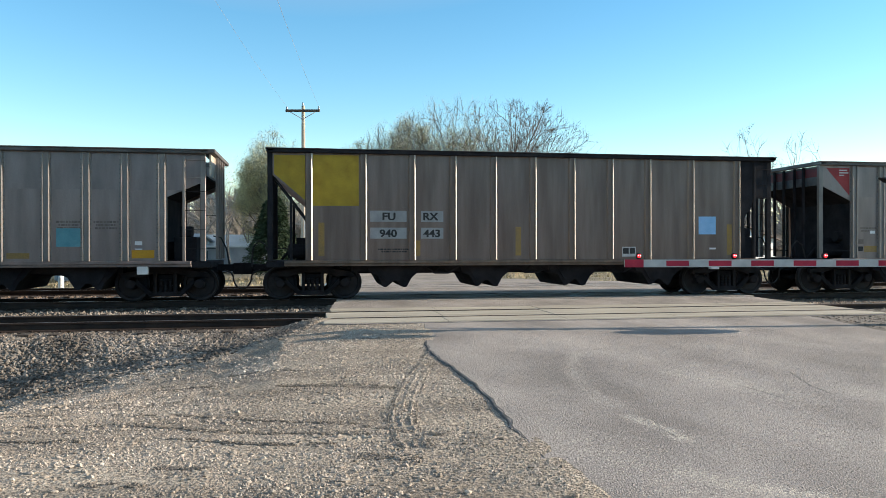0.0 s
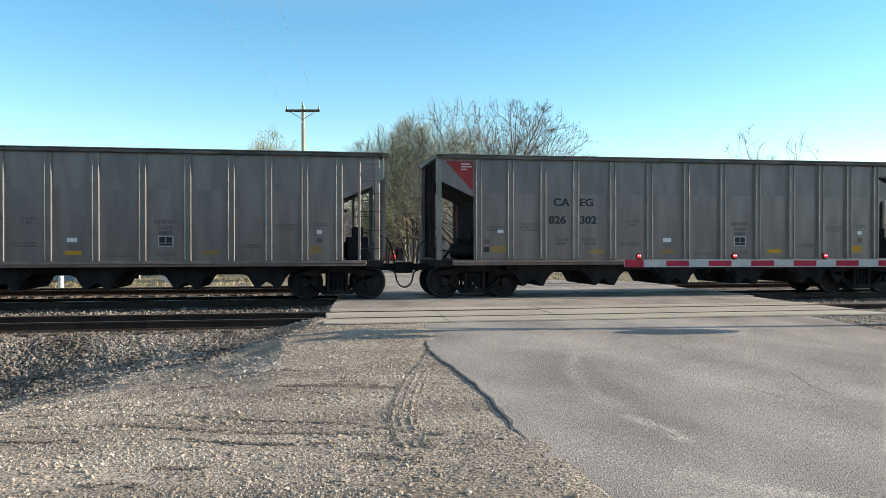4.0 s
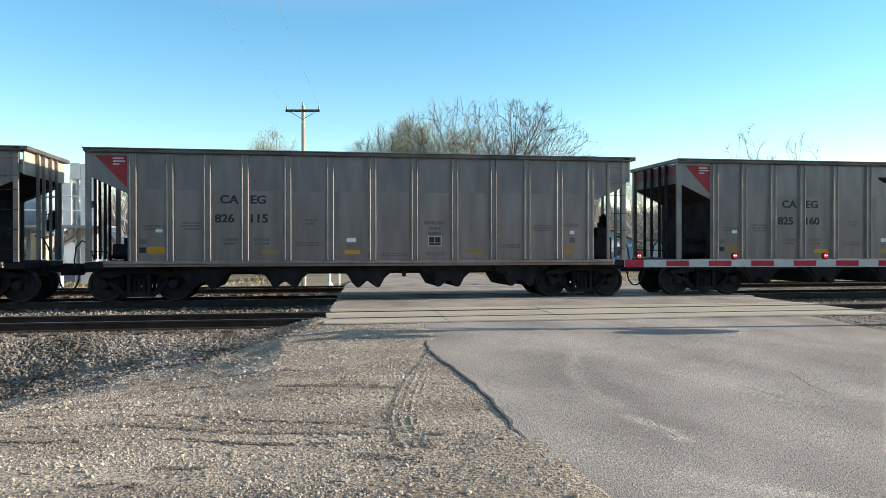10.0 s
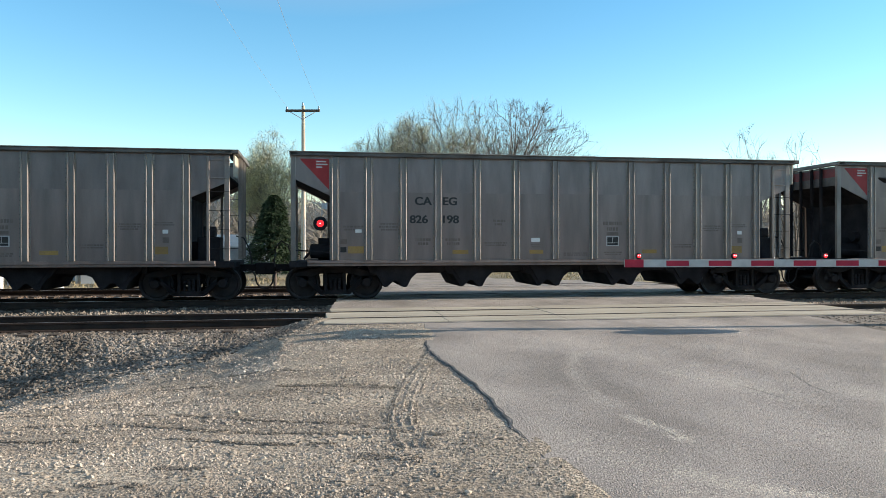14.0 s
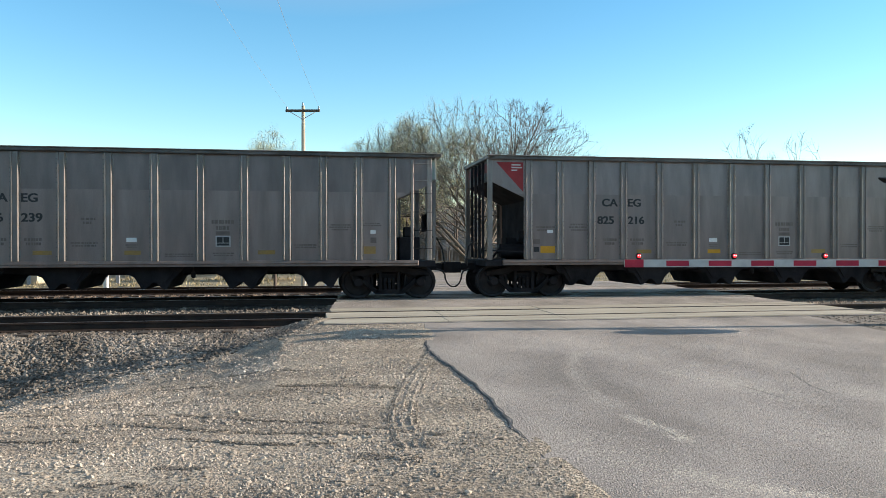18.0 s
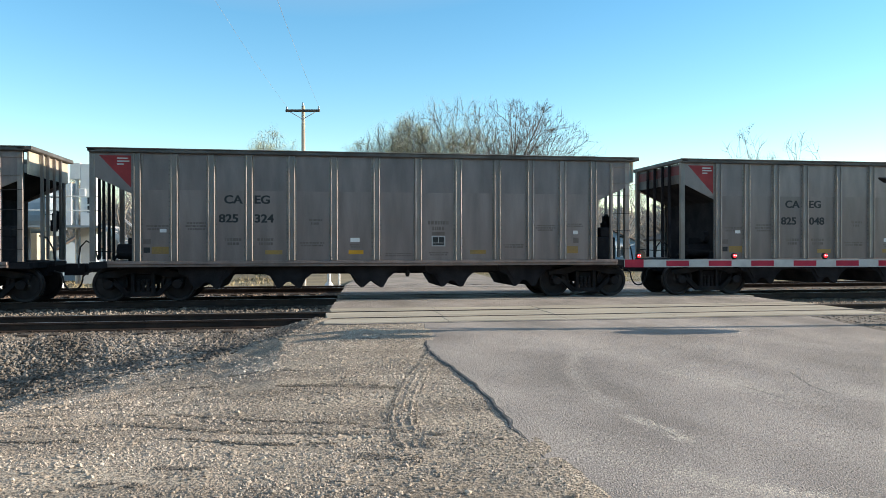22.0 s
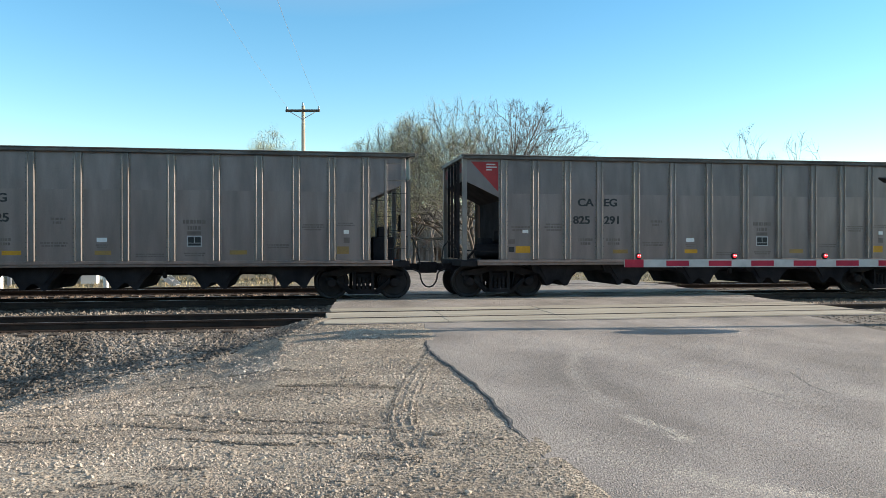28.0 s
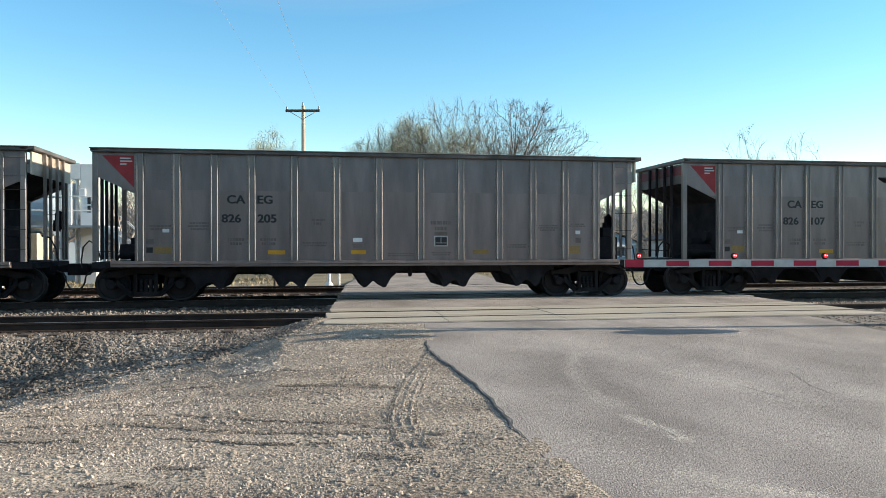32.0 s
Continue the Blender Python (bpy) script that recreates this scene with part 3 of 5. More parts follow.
for pts, w in (([(-1.39, 8.15), (-0.89, 7.8), (-0.43, 7.54), (0.35, 7.26), (1.11, 6.62)], 0.055), ([(-1.76, 7.7), (-0.88, 7.24), (-0.52, 7.08), (0.5, 6.8)], 0.06), ([(-1.25, 7.01), (-0.37, 6.62), (0.18, 6.56)], 0.06),
               ([(-3.6, 9.1), (-2.31, 8.4), (-1.52, 8.16)], 0.045), ([(-2.03, 10.45), (-1.23, 10.08)], 0.09), ([(-1.36, 11.18), (-0.15, 10.48)], 0.08), ([(-0.41, 9.4), (0.25, 9.24), (1.01, 8.86)], 0.11),
               ([(0.35, 6.15), (0.75, 5.87)], 0.16), ([(-2.7, 7.3), (-1.95, 7.06)], 0.04), ([(-1.16, 6.1), (-0.78, 6.0)], 0.06), ([(-1.61, 5.76), (-1.18, 5.64)], 0.07), ([(-2.7, 7.9), (-1.76, 7.7)], 0.035)):
    TRACK_SPOTS.append(clods(pts, w))
stones("wheel_track", SOIL_AND_RUT_SHADE, np.concatenate(TRACK_SPOTS), 0.011, "dark clods that paint the shade in old wheel ruts in the gravel", 44, 0.5, True)
ARC = [(1.76, 11.9), (1.45, 10.6), (1.17, 9.68), (0.82, 8.12), (0.69, 7.21), (0.68, 6.59), (0.72, 6.3)]
stones("wheel_track", SOIL_AND_RUT_SHADE, np.concatenate([clods([(x + k * 0.09, y) for x, y in ARC[(1 if k > 1 else 0):]], 0.01) for k in (0, 3)]), 0.007, "curved dark tyre tread lines in the gravel", 45, 0.5, True)
stones("tread_ridge", STONE, np.concatenate([clods([(x + 0.04 + k * 0.09, y) for x, y in ARC[(1 if k else 0):]], 0.02) for k in range(3)]), 0.0085, "pale ridges pressed up between the tyre tread lines", 46, 0.8, True)

# dust and cracks on the asphalt
def road_at(x, y):
    return road_z(y)


for pts in ([(3.39, 8.69), (3.46, 8.5), (3.52, 8.26)], [(3.07, 6.61), (3.1, 6.3), (3.09, 6.11)], [(3.9, 12.6), (4.05, 12.5)], [(2.05, 9.0), (2.13, 8.82)], [(2.11, 7.7), (2.18, 7.68)], [(4.02, 8.42), (4.06, 8.28)], [(2.56, 7.82), (2.85, 7.69)],
            [(4.88, 8.38), (4.95, 7.9), (4.99, 7.34)], [(6.1, 9.2), (5.7, 8.1), (5.6, 7.3)]):
    strip("crack", pts, 0.013, TAR, "narrow dark crack in the asphalt", 0.003, road_at, 0.9)


def grains(pts, n, width, seed):
    """Places of loose grit strewn about a line on the asphalt."""
    g = np.random.default_rng(seed)
    lens = [math.dist(a, b) for a, b in zip(pts, pts[1:])]
    out = []
    for (a, b), l in zip(zip(pts, pts[1:]), lens):
        for i in range(int(n * l / sum(lens))):
            f = g.uniform(0, 1)
            x, y = a[0] + (b[0] - a[0]) * f + g.normal(0, width), a[1] + (b[1] - a[1]) * f + g.normal(0, width)
            out.append((x, y, road_z(y)))
    return np.array(out)


for k, (pts, n, width) in enumerate((([(3.93, 11.19), (3.34, 9.7), (3.09, 8.57), (3.02, 7.75), (3.13, 7.4)], 3000, 0.085), ([(2.99, 7.05), (3.11, 6.51), (3.12, 6.1)], 1500, 0.06), ([(2.7, 5.3), (2.84, 5.0), (3.05, 4.8), (3.5, 4.4)], 2500, 0.08),
                                     ([(5.4, 9.9), (4.5, 9.1), (4.9, 8.3), (5.0, 7.2)], 2500, 0.16), ([(2.1, 6.9), (2.4, 5.8), (2.6, 4.4)], 2500, 0.2))):
    stones("dust_streak", DUST, grains(pts, n, width, 60 + k), 0.006, "pale dust and grit strewn on the asphalt", 80 + k, 0.12, True)
g = np.random.default_rng(71)
grit = [(x, y, road_z(y)) for x, y in zip(g.uniform(1.8, 8.0, 46000), 3.6 + 8.0 * g.uniform(0, 1, 46000) ** 1.2) if x > road_left(y)]
stones("asphalt_grit", ASPHALT_GRIT, np.array(grit), 0.0045, "coarse worn grit standing proud of the asphalt", 72, 0.32, True)

# plain wall of the yard behind the camera, which closes the place
whole("wall_south", Mesh().box(-70, 60, -24.3, -24, -1, 9), ROOF, "plain dark building wall behind the yard", "wall", kind="structure")

# ---- crossing signal with lowered gate, near side ----


def flasher(parent, at, way, lit, core=True, disc=0.3, reach=0.34):
    """One signal lamp: a round black background, hood, lens; way is the turn about z of its face (0 faces the camera side)."""
    b = part("signal_lamp", Mesh().lathe([(0.02, 0.05), (disc, 0.05), (disc + 0.005, 0.03), (disc, 0.02), (0.02, 0.02)], (0, 0, 0), "y", 24)
             .lathe([(0.12, 0.05), (0.12, 0.2), (0.08, 0.24)], (0, 0, 0), "y", 16), BLACK, parent, "black round signal lamp background", smooth=False, at=at @ pose(0, 0, 0, 0, 0, way))
    hood = Mesh()
    n = 14
    d = lambda t: -reach * (0.35 + 0.65 * math.sin(t))
    for i in range(n + 1):
        t = radians(25 + 130 * i / n)
        hood.v += [(r * math.cos(t), yy, r * math.sin(t)) for r in (0.16, 0.168) for yy in (0.02, d(t))]
    hood.f = [tuple(4 * i + k for k in q) for i in range(n) for q in ((0, 1, 5, 4), (2, 6, 7, 3), (1, 3, 7, 5), (0, 4, 6, 2))] + [(0, 2, 3, 1), (4 * n, 4 * n + 1, 4 * n + 3, 4 * n + 2)]
    hood.mi = [0] * len(hood.f)
    part("hood", hood, BLACK, b, "black visor")
    part("lens", Mesh().lathe([(0.15, 0.02), (0.13, -0.02), (0.06, -0.045), (0.01, -0.05)], (0, 0, 0), "y", 20), LAMP_RED if lit else LENS_DARK, b, "red glowing lens" if lit else "unlit dark red lens", smooth=True)
    if lit and core:
        part("bulb_glow", Mesh().lathe([(0.036, -0.046), (0.02, -0.056), (0.005, -0.06)], (0, 0, 0), "y", 12), LAMP_CORE, b, "bright bulb spot")
    return b


def crossbuck(parent, z, y, h=0.0):
    for s in (-1, 1):
        bl = part("crossbuck_blade", Mesh().box(-0.5, 0.5, y - 0.012 * (1.5 + s), y - 0.012 * (0.6 + s), -0.115, 0.115), ARM_WHITE, parent, "white reflective sign blade", at=pose(h, 0, z, 0, 45 * s, 0))
        for x0, x1 in ((-0.42, -0.16), (0.16, 0.42)):
            part("sign_bar", Mesh().box(x0, x1, y - 0.012 * (1.5 + s) - 0.003, y - 0.012 * (1.5 + s), -0.06, 0.06), LETTER, bl)


GATE_AT = pose(11.4, 13.34, -0.13, 0, 0, -9.6)
g = thing("crossing_gate", "lowered red and white striped crossing gate with lit red lamps", "crossing gate", GATE_AT)
part("foundation", Mesh().box(-0.4, 0.4, -0.4, 0.4, -0.5, 0.05), CONCRETE, g, bevel=0.02)
part("mast", Mesh().tube((0, 0, 0.05), (0, 0, 4.7), 0.08, n=16).lathe([(0.14, 0.05), (0.14, 0.25), (0.08, 0.35)], (0, 0, 0), "z", 16), GALV, g, "galvanised mast", smooth=False)
part("mechanism_case", Mesh().lathe([(0.1, -0.32), (0.26, -0.24), (0.31, 0.0), (0.26, 0.24), (0.1, 0.32)], (0, -0.5, 1.3), "x", 20), GALV, g, "grey gate mechanism case", bevel=0.02)
ARM0 = -5.53
arm = part("gate_arm", Mesh().box(ARM0, 0.25, -0.282, -0.25, 1.185, 1.33), ARM_WHITE, g, "white reflective gate arm")
x = ARM0
part("red_stripe", Mesh().box(x, x + 0.36, -0.286, -0.2825, 1.183, 1.332), ARM_RED, arm)
for i in range(6):
    x = ARM0 + 0.825 + i * 0.813
    part("red_stripe", Mesh().box(x - 0.03, x + 0.405, -0.286, -0.2825, 1.205, 1.31), ARM_RED, arm)
for x in (ARM0 + 0.27, ARM0 + 2.1, ARM0 + 3.84):
    lamp = part("gate_lamp", Mesh().box(x - 0.035, x + 0.035, -0.28, -0.24, 1.33, 1.36).lathe([(0.042, -0.04), (0.056, -0.02), (0.056, 0.02), (0.042, 0.04)], (x, -0.26, 1.4), "y", 16), BLACK, g, "small red gate lamp")
    part("lens", Mesh().lathe([(0.038, -0.042), (0.03, -0.056), (0.01, -0.064)], (x, -0.26, 1.4), "y", 14), LAMP_RED, lamp, "red glowing lens", smooth=True)
    part("bulb_glow", Mesh().lathe([(0.014, -0.066), (0.01, -0.074), (0.004, -0.076)], (x - 0.02, -0.26, 1.41), "y", 8).lathe([(0.012, -0.064), (0.008, -0.072), (0.004, -0.074)], (x + 0.018, -0.26, 1.404), "y", 8), LAMP_CORE, lamp, "bright bulb spots")
part("cross_tube", Mesh().tube((0.0, 0, 2.95), (0.5, 0, 2.95), 0.03, n=10).tube((0.1, -0.75, 2.75), (0.1, 0.1, 2.75), 0.03, n=10), GALV, g)
for q in (-0.62, -0.06):
    flasher(g, pose(-0.02, q, 2.75), -90, False, disc=0.2, reach=0.52)
    flasher(g, pose(0.36, q, 2.75), 90, False, disc=0.2)
flasher(g, pose(0.38, -0.1, 2.86), 0, False)
flasher(g, pose(0.38, 0.1, 2.86), 180, False)
part("bell", Mesh().lathe([(0.05, 0), (0.16, 0.03), (0.15, 0.1), (0.04, 0.13)], (0, 0, 4.7), "z", 16), GALV, g)

# far-side signal
s = thing("crossing_signal", "white mast crossing signal with crossbuck and red flashers", "crossing signal", pose(0.7, 33.36, -0.35, 0, 0, -6))
part("mast", Mesh().tube((0, 0, 0), (0, 0, 5.0), 0.07, n=12).lathe([(0.2, 0.0), (0.2, 0.15), (0.09, 0.3)], (0, 0, 0), "z", 12), WHITE, s)
crossbuck(s, 4.4, -0.1)
part("track_sign", Mesh().box(-0.3, -0.06, -0.1, -0.085, 3.42, 3.66), GALV, s)
part("cross_tube", Mesh().tube((-0.5, 0, 2.8), (0.5, 0, 2.8), 0.03, n=8), GALV, s)
flasher(s, pose(-0.36, -0.1, 2.79), 0, True)
flasher(s, pose(0.36, -0.1, 2.79), 0, False)
part("mechanism_case", Mesh().box(-0.2, 0.25, 0.1, 0.5, 0.9, 1.5), GALV, s, bevel=0.02)
part("relay_arm", Mesh().box(-0.2, 0.05, -0.06, 0.02, 0.8, 1.15), WHITE, s)
s = thing("gate_mast", "raised slim white gate mast beside the far signal", "gate mast", pose(1.15, 33.9, -0.35))
part("mast", Mesh().tube((0, 0, 0), (0, 0, 4.7), 0.05, n=10), WHITE, s)
part("side_lamp", Mesh().box(-0.1, 0.35, -0.12, 0.12, 3.3, 3.42).box(-0.08, 0.1, -0.1, 0.1, 3.1, 3.55), BLACK, s, "dark hooded side lamp")
part("bell", Mesh().lathe([(0.04, 0), (0.14, 0.03), (0.12, 0.1), (0.03, 0.13)], (0, 0, 4.7), "z", 12), GALV, s)

# ---- utility pole and wires ----
p = thing("utility_pole", "weathered wooden utility pole with a dark crossarm", "utility pole", pose(-0.43, 38.6, -0.4, 0, 0, -9.6))
part("pole", Mesh().tube((0, 0, -0.3), (0, 0, 8.78), 0.13, 0.085, 14), POLE, p, smooth=False)
part("crossarm", Mesh().box(-0.84, 0.84, -0.19, -0.09, 8.46, 8.58), DARKWOOD, p, "dark wooden crossarm", bevel=0.01)
for q in (-1, 1):
    part("brace", Mesh().tube((0.62 * q, -0.15, 8.46), (0, -0.14, 8.1), 0.02, n=6), GALV, p)
for x in (-0.78, 0.0, 0.78):
    part("insulator", Mesh().lathe([(0.035, 0), (0.05, 0.05), (0.03, 0.09), (0.045, 0.12), (0.02, 0.15)], (x, -0.14, 8.58 if x else 8.78), "z", 10), GREYMETAL, p, smooth=True)
part("riser_conduit", Mesh().tube((0.1, -0.18, 0), (0.1, -0.16, 3.2), 0.03, n=6), GALV, p)
for k, (x0, x1) in enumerate(((-0.78, -4.0), (0.78, -2.5))):
    w = Mesh()
    a, b = Vector((x0 - 0.43, 38.5, 8.3)), Vector((x1 - 1.6, -30.0, 9.6 + k * 0.2))
    pts = [a.lerp(b, i / 20) - Vector((0, 0, 1.3 * 4 * (i / 20) * (1 - i / 20))) for i in range(21)]
    whole("overhead_wire", w.path(pts, 0.0045, 4), WIRE, "thin sagging overhead wire", "wire", "overhead wires")

# ---- trees ----


def grow(seed, height, spread, trunk_r, levels=6, lean=(0, 0), kids=(3, 4), first=0.3):
    """Limbs as tapered tubes and the twig tips, grown by forking."""
    g = random.Random(seed)
    limbs, twigs, tips = Mesh(), Mesh(), []

    def fork(p, d, length, r, lv):
        n = 3 if lv < 3 else 2
        pts = [p]
        for i in range(n):
            d = (d + Vector((g.gauss(0, 0.13), g.gauss(0, 0.13), g.gauss(0.03, 0.08)))).normalized()
            pts.append(pts[-1] + d * length / n)
        for i in range(n):
            a, b = r * (1 - 0.4 * i / n), r * (1 - 0.4 * (i + 1) / n)
            (limbs if lv < 3 else twigs).tube(pts[i], pts[i + 1], a, b, 8 if lv < 1 else 5 if lv < 3 else 3, False)
        if lv >= levels:
            tips.append(pts[-1])
            return
        if lv >= levels - 2:
            tips.append(pts[-1])
        for i in range(g.randint(*kids)):
            k = g.uniform(0, 6.283)
            out = Vector((math.cos(k) * spread, math.sin(k) * spread, g.uniform(0.1, 0.75)))
            nd = (d * 0.75 + out * g.uniform(0.45, 0.95)).normalized()
            at = pts[-1] if i < 2 else pts[-1].lerp(pts[-2], g.uniform(0, 0.9))
            fork(at, nd, length * g.uniform(0.62, 0.86), r * g.uniform(0.48, 0.66), lv + 1)

    fork(Vector((0, 0, -0.2)), Vector((lean[0], lean[1], 1)).normalized(), height * first, trunk_r, 0)
    return limbs, twigs, tips


def crown_tree(at, seed, height, width, stems, label, bud=None, side=99.0, kids=(7, 6, 5, 4), trunk_r=0.2, low=0.3, depth=2.4, clear=0.0):
    """Several stems from one foot, their limbs fanning out and up to a domed crown."""
    g = random.Random(seed)
    limbs, twigs, tips, fine = Mesh(), Mesh(), [], []
    levels = len(kids)

    def rim(p):
        a = math.atan2(p.y, p.x)
        lobe = 1 + 0.13 * noise.noise((math.cos(a) * 1.9, math.sin(a) * 1.9, seed + p.z * 0.25))
        u = math.hypot(p.x / (width / 2), p.y / (width / depth)) / lobe
        v = (p.z / height - low) / (1 - low)
        bump = 1 + 0.07 * noise.noise((p.x * 0.45, p.y * 0.45, seed))
        return u ** 2.2 + (max(v, 0) / bump) ** 2.3 if v > 0 else u / (0.45 + 0.55 * p.z / (low * height))

    def sprig(p, d, size):
        for i in range(2):
            w = (d + Vector((g.gauss(0, 0.42), g.gauss(0, 0.42), g.gauss(0.12, 0.3)))).normalized()
            fine.append((p, p + w * size * g.uniform(0.5, 1.2)))

    def limb(p, d, length, r, lv):
        n = 6 if lv < 1 else 4 if lv < 3 else 3
        pts, ways = [p], [d]
        for i in range(n):
            wob = 0.06 if lv < 2 else 0.1
            d = (d + Vector((g.gauss(0, wob), g.gauss(0, wob), g.gauss(0.06 if lv else -0.03, wob)))).normalized()
            q = pts[-1] + d * length / n
            if rim(q) > 1 + g.uniform(-0.12, 0.1) and i:
                break
            pts.append(q)
            ways.append(d)
        n = len(pts) - 1
        rad = lambda i: r * (1 - 0.5 * i / n)
        for i in range(n):
            (limbs if lv < 2 else twigs).tube(pts[i], pts[i + 1], rad(i), rad(i + 1), 8 if lv < 1 else 5 if lv < 2 else 3, False)
        if lv == levels:
            tips.append(pts[-1])
            sprig(pts[-1], d, length * 0.35 + 0.2)
            sprig(pts[n // 2], d, length * 0.3 + 0.25)
            return
        for i in range(kids[lv] + 1):
            f = 1.0 if i == 0 else g.uniform(0.32 if lv else 0.3 + clear, 1.0)
            k = min(int(f * n), n - 1)
            o, w = pts[k].lerp(pts[k + 1], f * n - k), ways[k + 1]
            ang = radians(g.uniform(6, 16) if i == 0 else g.uniform(28, 58))
            u = w.cross(Vector((0, 0, 1)) if abs(w.z) < 0.95 else Vector((1, 0, 0))).normalized()
            turn = i * 2.4 + g.uniform(-0.6, 0.6)
            nd = w * math.cos(ang) + (u * math.cos(turn) + w.cross(u) * math.sin(turn)) * math.sin(ang)
            if nd.z < -0.15:
                nd.z *= 0.3
            limb(o, nd.normalized(), length * (1 - 0.42 * f) * g.uniform(0.66, 1.0), max(r * (1 - 0.5 * f) * g.uniform(0.55, 0.78), 0.015 if lv < 3 else 0.01), lv + 1)

    for i in range(stems):
        a = 6.283 * i / stems + g.uniform(-0.4, 0.4)
        t = (0.15 + 0.85 * (i * 0.618 % 1)) * width / height * 0.72
        d = Vector((math.cos(a) * t, math.sin(a) * t * 0.7, 1)).normalized()
        limb(Vector((math.cos(a) * 0.2, math.sin(a) * 0.2, -0.4)), d, height * g.uniform(0.5, 0.68), trunk_r * g.uniform(0.65, 1.1), 0)
    t = thing("tree", label, "tree", at)
    part("trunk", limbs, BARK, t, smooth=True, turn=False)
    for p, q in fine:
        k = len(twigs.v)
        twigs.v += [(p.x - 0.008, p.y, p.z), (p.x + 0.008, p.y, p.z), (p.x, p.y + 0.007, p.z + 0.007), tuple(q)]
        twigs.f += [(k, k + 1, k + 3), (k + 1, k + 2, k + 3), (k + 2, k, k + 3)]
        twigs.mi += [0, 0, 0]
    part("crown", twigs, TWIG, t, "bare fine twigs", turn=False)
    if bud:
        me = leaves([q for p, q in fine if q.x < side + g.gauss(0, 1.2)], seed, *bud)
        me.materials.append(BUD)
        tagged(part("spring_foliage", me, BUD, t, "sparse yellow-green spring buds"), kind="stuff")
    return t


def leaves(tips, seed, per, size, reach):
    g = np.random.default_rng(seed)
    t = np.repeat(np.array([p[:] for p in tips]), per, 0)
    c = t + g.normal(0, reach, t.shape)
    n = len(c)
    a, b = g.normal(0, 1, (n, 3)), g.normal(0, 1, (n, 3))
    a /= np.linalg.norm(a, axis=1)[:, None]
    b /= np.linalg.norm(b, axis=1)[:, None]
    s = size * g.uniform(0.6, 1.4, (n, 1))
    v = np.stack([c - a * s, c + b * s * 0.5, c + a * s, c - b * s * 0.5], 1).reshape(-1, 3)
    me = bpy.data.meshes.new("crown")
    me.from_pydata(v, [], np.arange(4 * n).reshape(-1, 4))
    return me


def tree(at, seed, height, spread, trunk_r, label, levels=6, lean=(0, 0), bud=None, kids=(3, 4), first=0.3, group="", width=0):
    limbs, twigs, tips = grow(seed, height, spread, trunk_r, levels, lean, kids, first)
    top, span = max(p.z for p in tips), max(max(abs(p.x) for p in tips), 0.1)
    k = height / top
    kx = width / 2 / span if width else k
    t = thing("tree", label, "tree", at @ Matrix.Diagonal((1, 1, 1, 1)), group)
    for mesh in (limbs, twigs):
        mesh.v = [(x * kx, y * kx, z * k) for x, y, z in mesh.v]
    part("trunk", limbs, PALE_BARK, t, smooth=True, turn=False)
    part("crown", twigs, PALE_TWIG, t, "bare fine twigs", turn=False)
    if bud:
        me = leaves([Vector((p.x * kx, p.y * kx, p.z * k)) for p in tips], seed, bud[0], bud[1], bud[2])
        me.materials.append(BUD)
        tagged(part("spring_foliage", me, BUD, t, "sparse yellow-green spring buds"), kind="stuff")
    return t


crown_tree(pose(12.8, 59.0, 0.2), 5, 12.3, 22.0, 8, "large spreading bare tree with first spring buds", (9, 0.027, 0.1), -0.6, (6, 5, 3, 3), 0.2)
crown_tree(pose(7.9, 61.5, 0.1), 43, 11.2, 9.0, 5, "budding yellow-green tree beside the large spreading tree", (7, 0.028, 0.1), 99, (6, 5, 4, 2), 0.14)
crown_tree(pose(-2.9, 61.0, 0), 21, 9.9, 5.2, 3, "slim tree with yellow-green spring foliage", (26, 0.034, 0.16), 99, (7, 6, 5), 0.13)
crown_tree(pose(39.2, 64.0, 0), 31, 12.0, 6.0, 3, "thin bare tree standing alone against the sky", None, 0, (5, 3, 3), 0.11)
crown_tree(pose(43.4, 64.0, 0), 33, 12.4, 6.0, 3, "thin bare tree standing alone against the sky", None, 0, (5, 3, 3), 0.11)
crown_tree(pose(6.9, 74.0, -0.4), 37, 6.6, 5.0, 5, "low grey-green budding tree beside the far road", (10, 0.035, 0.14), 99, (7, 6, 5), 0.12, 0.15)
tree(pose(-10.8, 51.0, -0.4), 61, 7.6, 0.8, 0.12, "bare grey tree with thick crooked limbs", 6, (0, 0), None, (3, 3), 0.2)
far = random.Random(77)
spots = [(-31, 70, 9), (-24, 62, 10), (-19, 66, 11), (-16, 60, 9.5), (-12.5, 58, 9), (-8.5, 63, 9.5), (-6.0, 58, 8.2), (0.5, 74, 9), (4.2, 82, 10), (6.0, 92, 11), (8.5, 70, 8), (2.5, 105, 12),
         (13, 84, 9), (17, 96, 10), (20, 80, 10), (24.5, 76, 9), (29, 70, 8.5), (33, 76, 9.5), (36, 70, 9), (50, 72, 9), (56, 78, 10), (-38, 76, 10), (11.5, 120, 12), (16, 130, 13)]
spots += [(-66 + i * 4.6 + far.uniform(-1.5, 1.5), far.uniform(74, 112), far.uniform(7.5, 10.5)) for i in range(30) if not 2 < -66 + i * 4.6 < 11]
spots += [(-15.5, 52, 8), (-13.6, 55, 8.5), (-10.5, 54, 8.5), (-9.2, 57, 9), (-5.2, 62, 8.5), (-4.2, 66, 9)]
spots = [(x, y, h * (0.78 if x < -5 and y < 74 else 1)) for x, y, h in spots]
protos = []
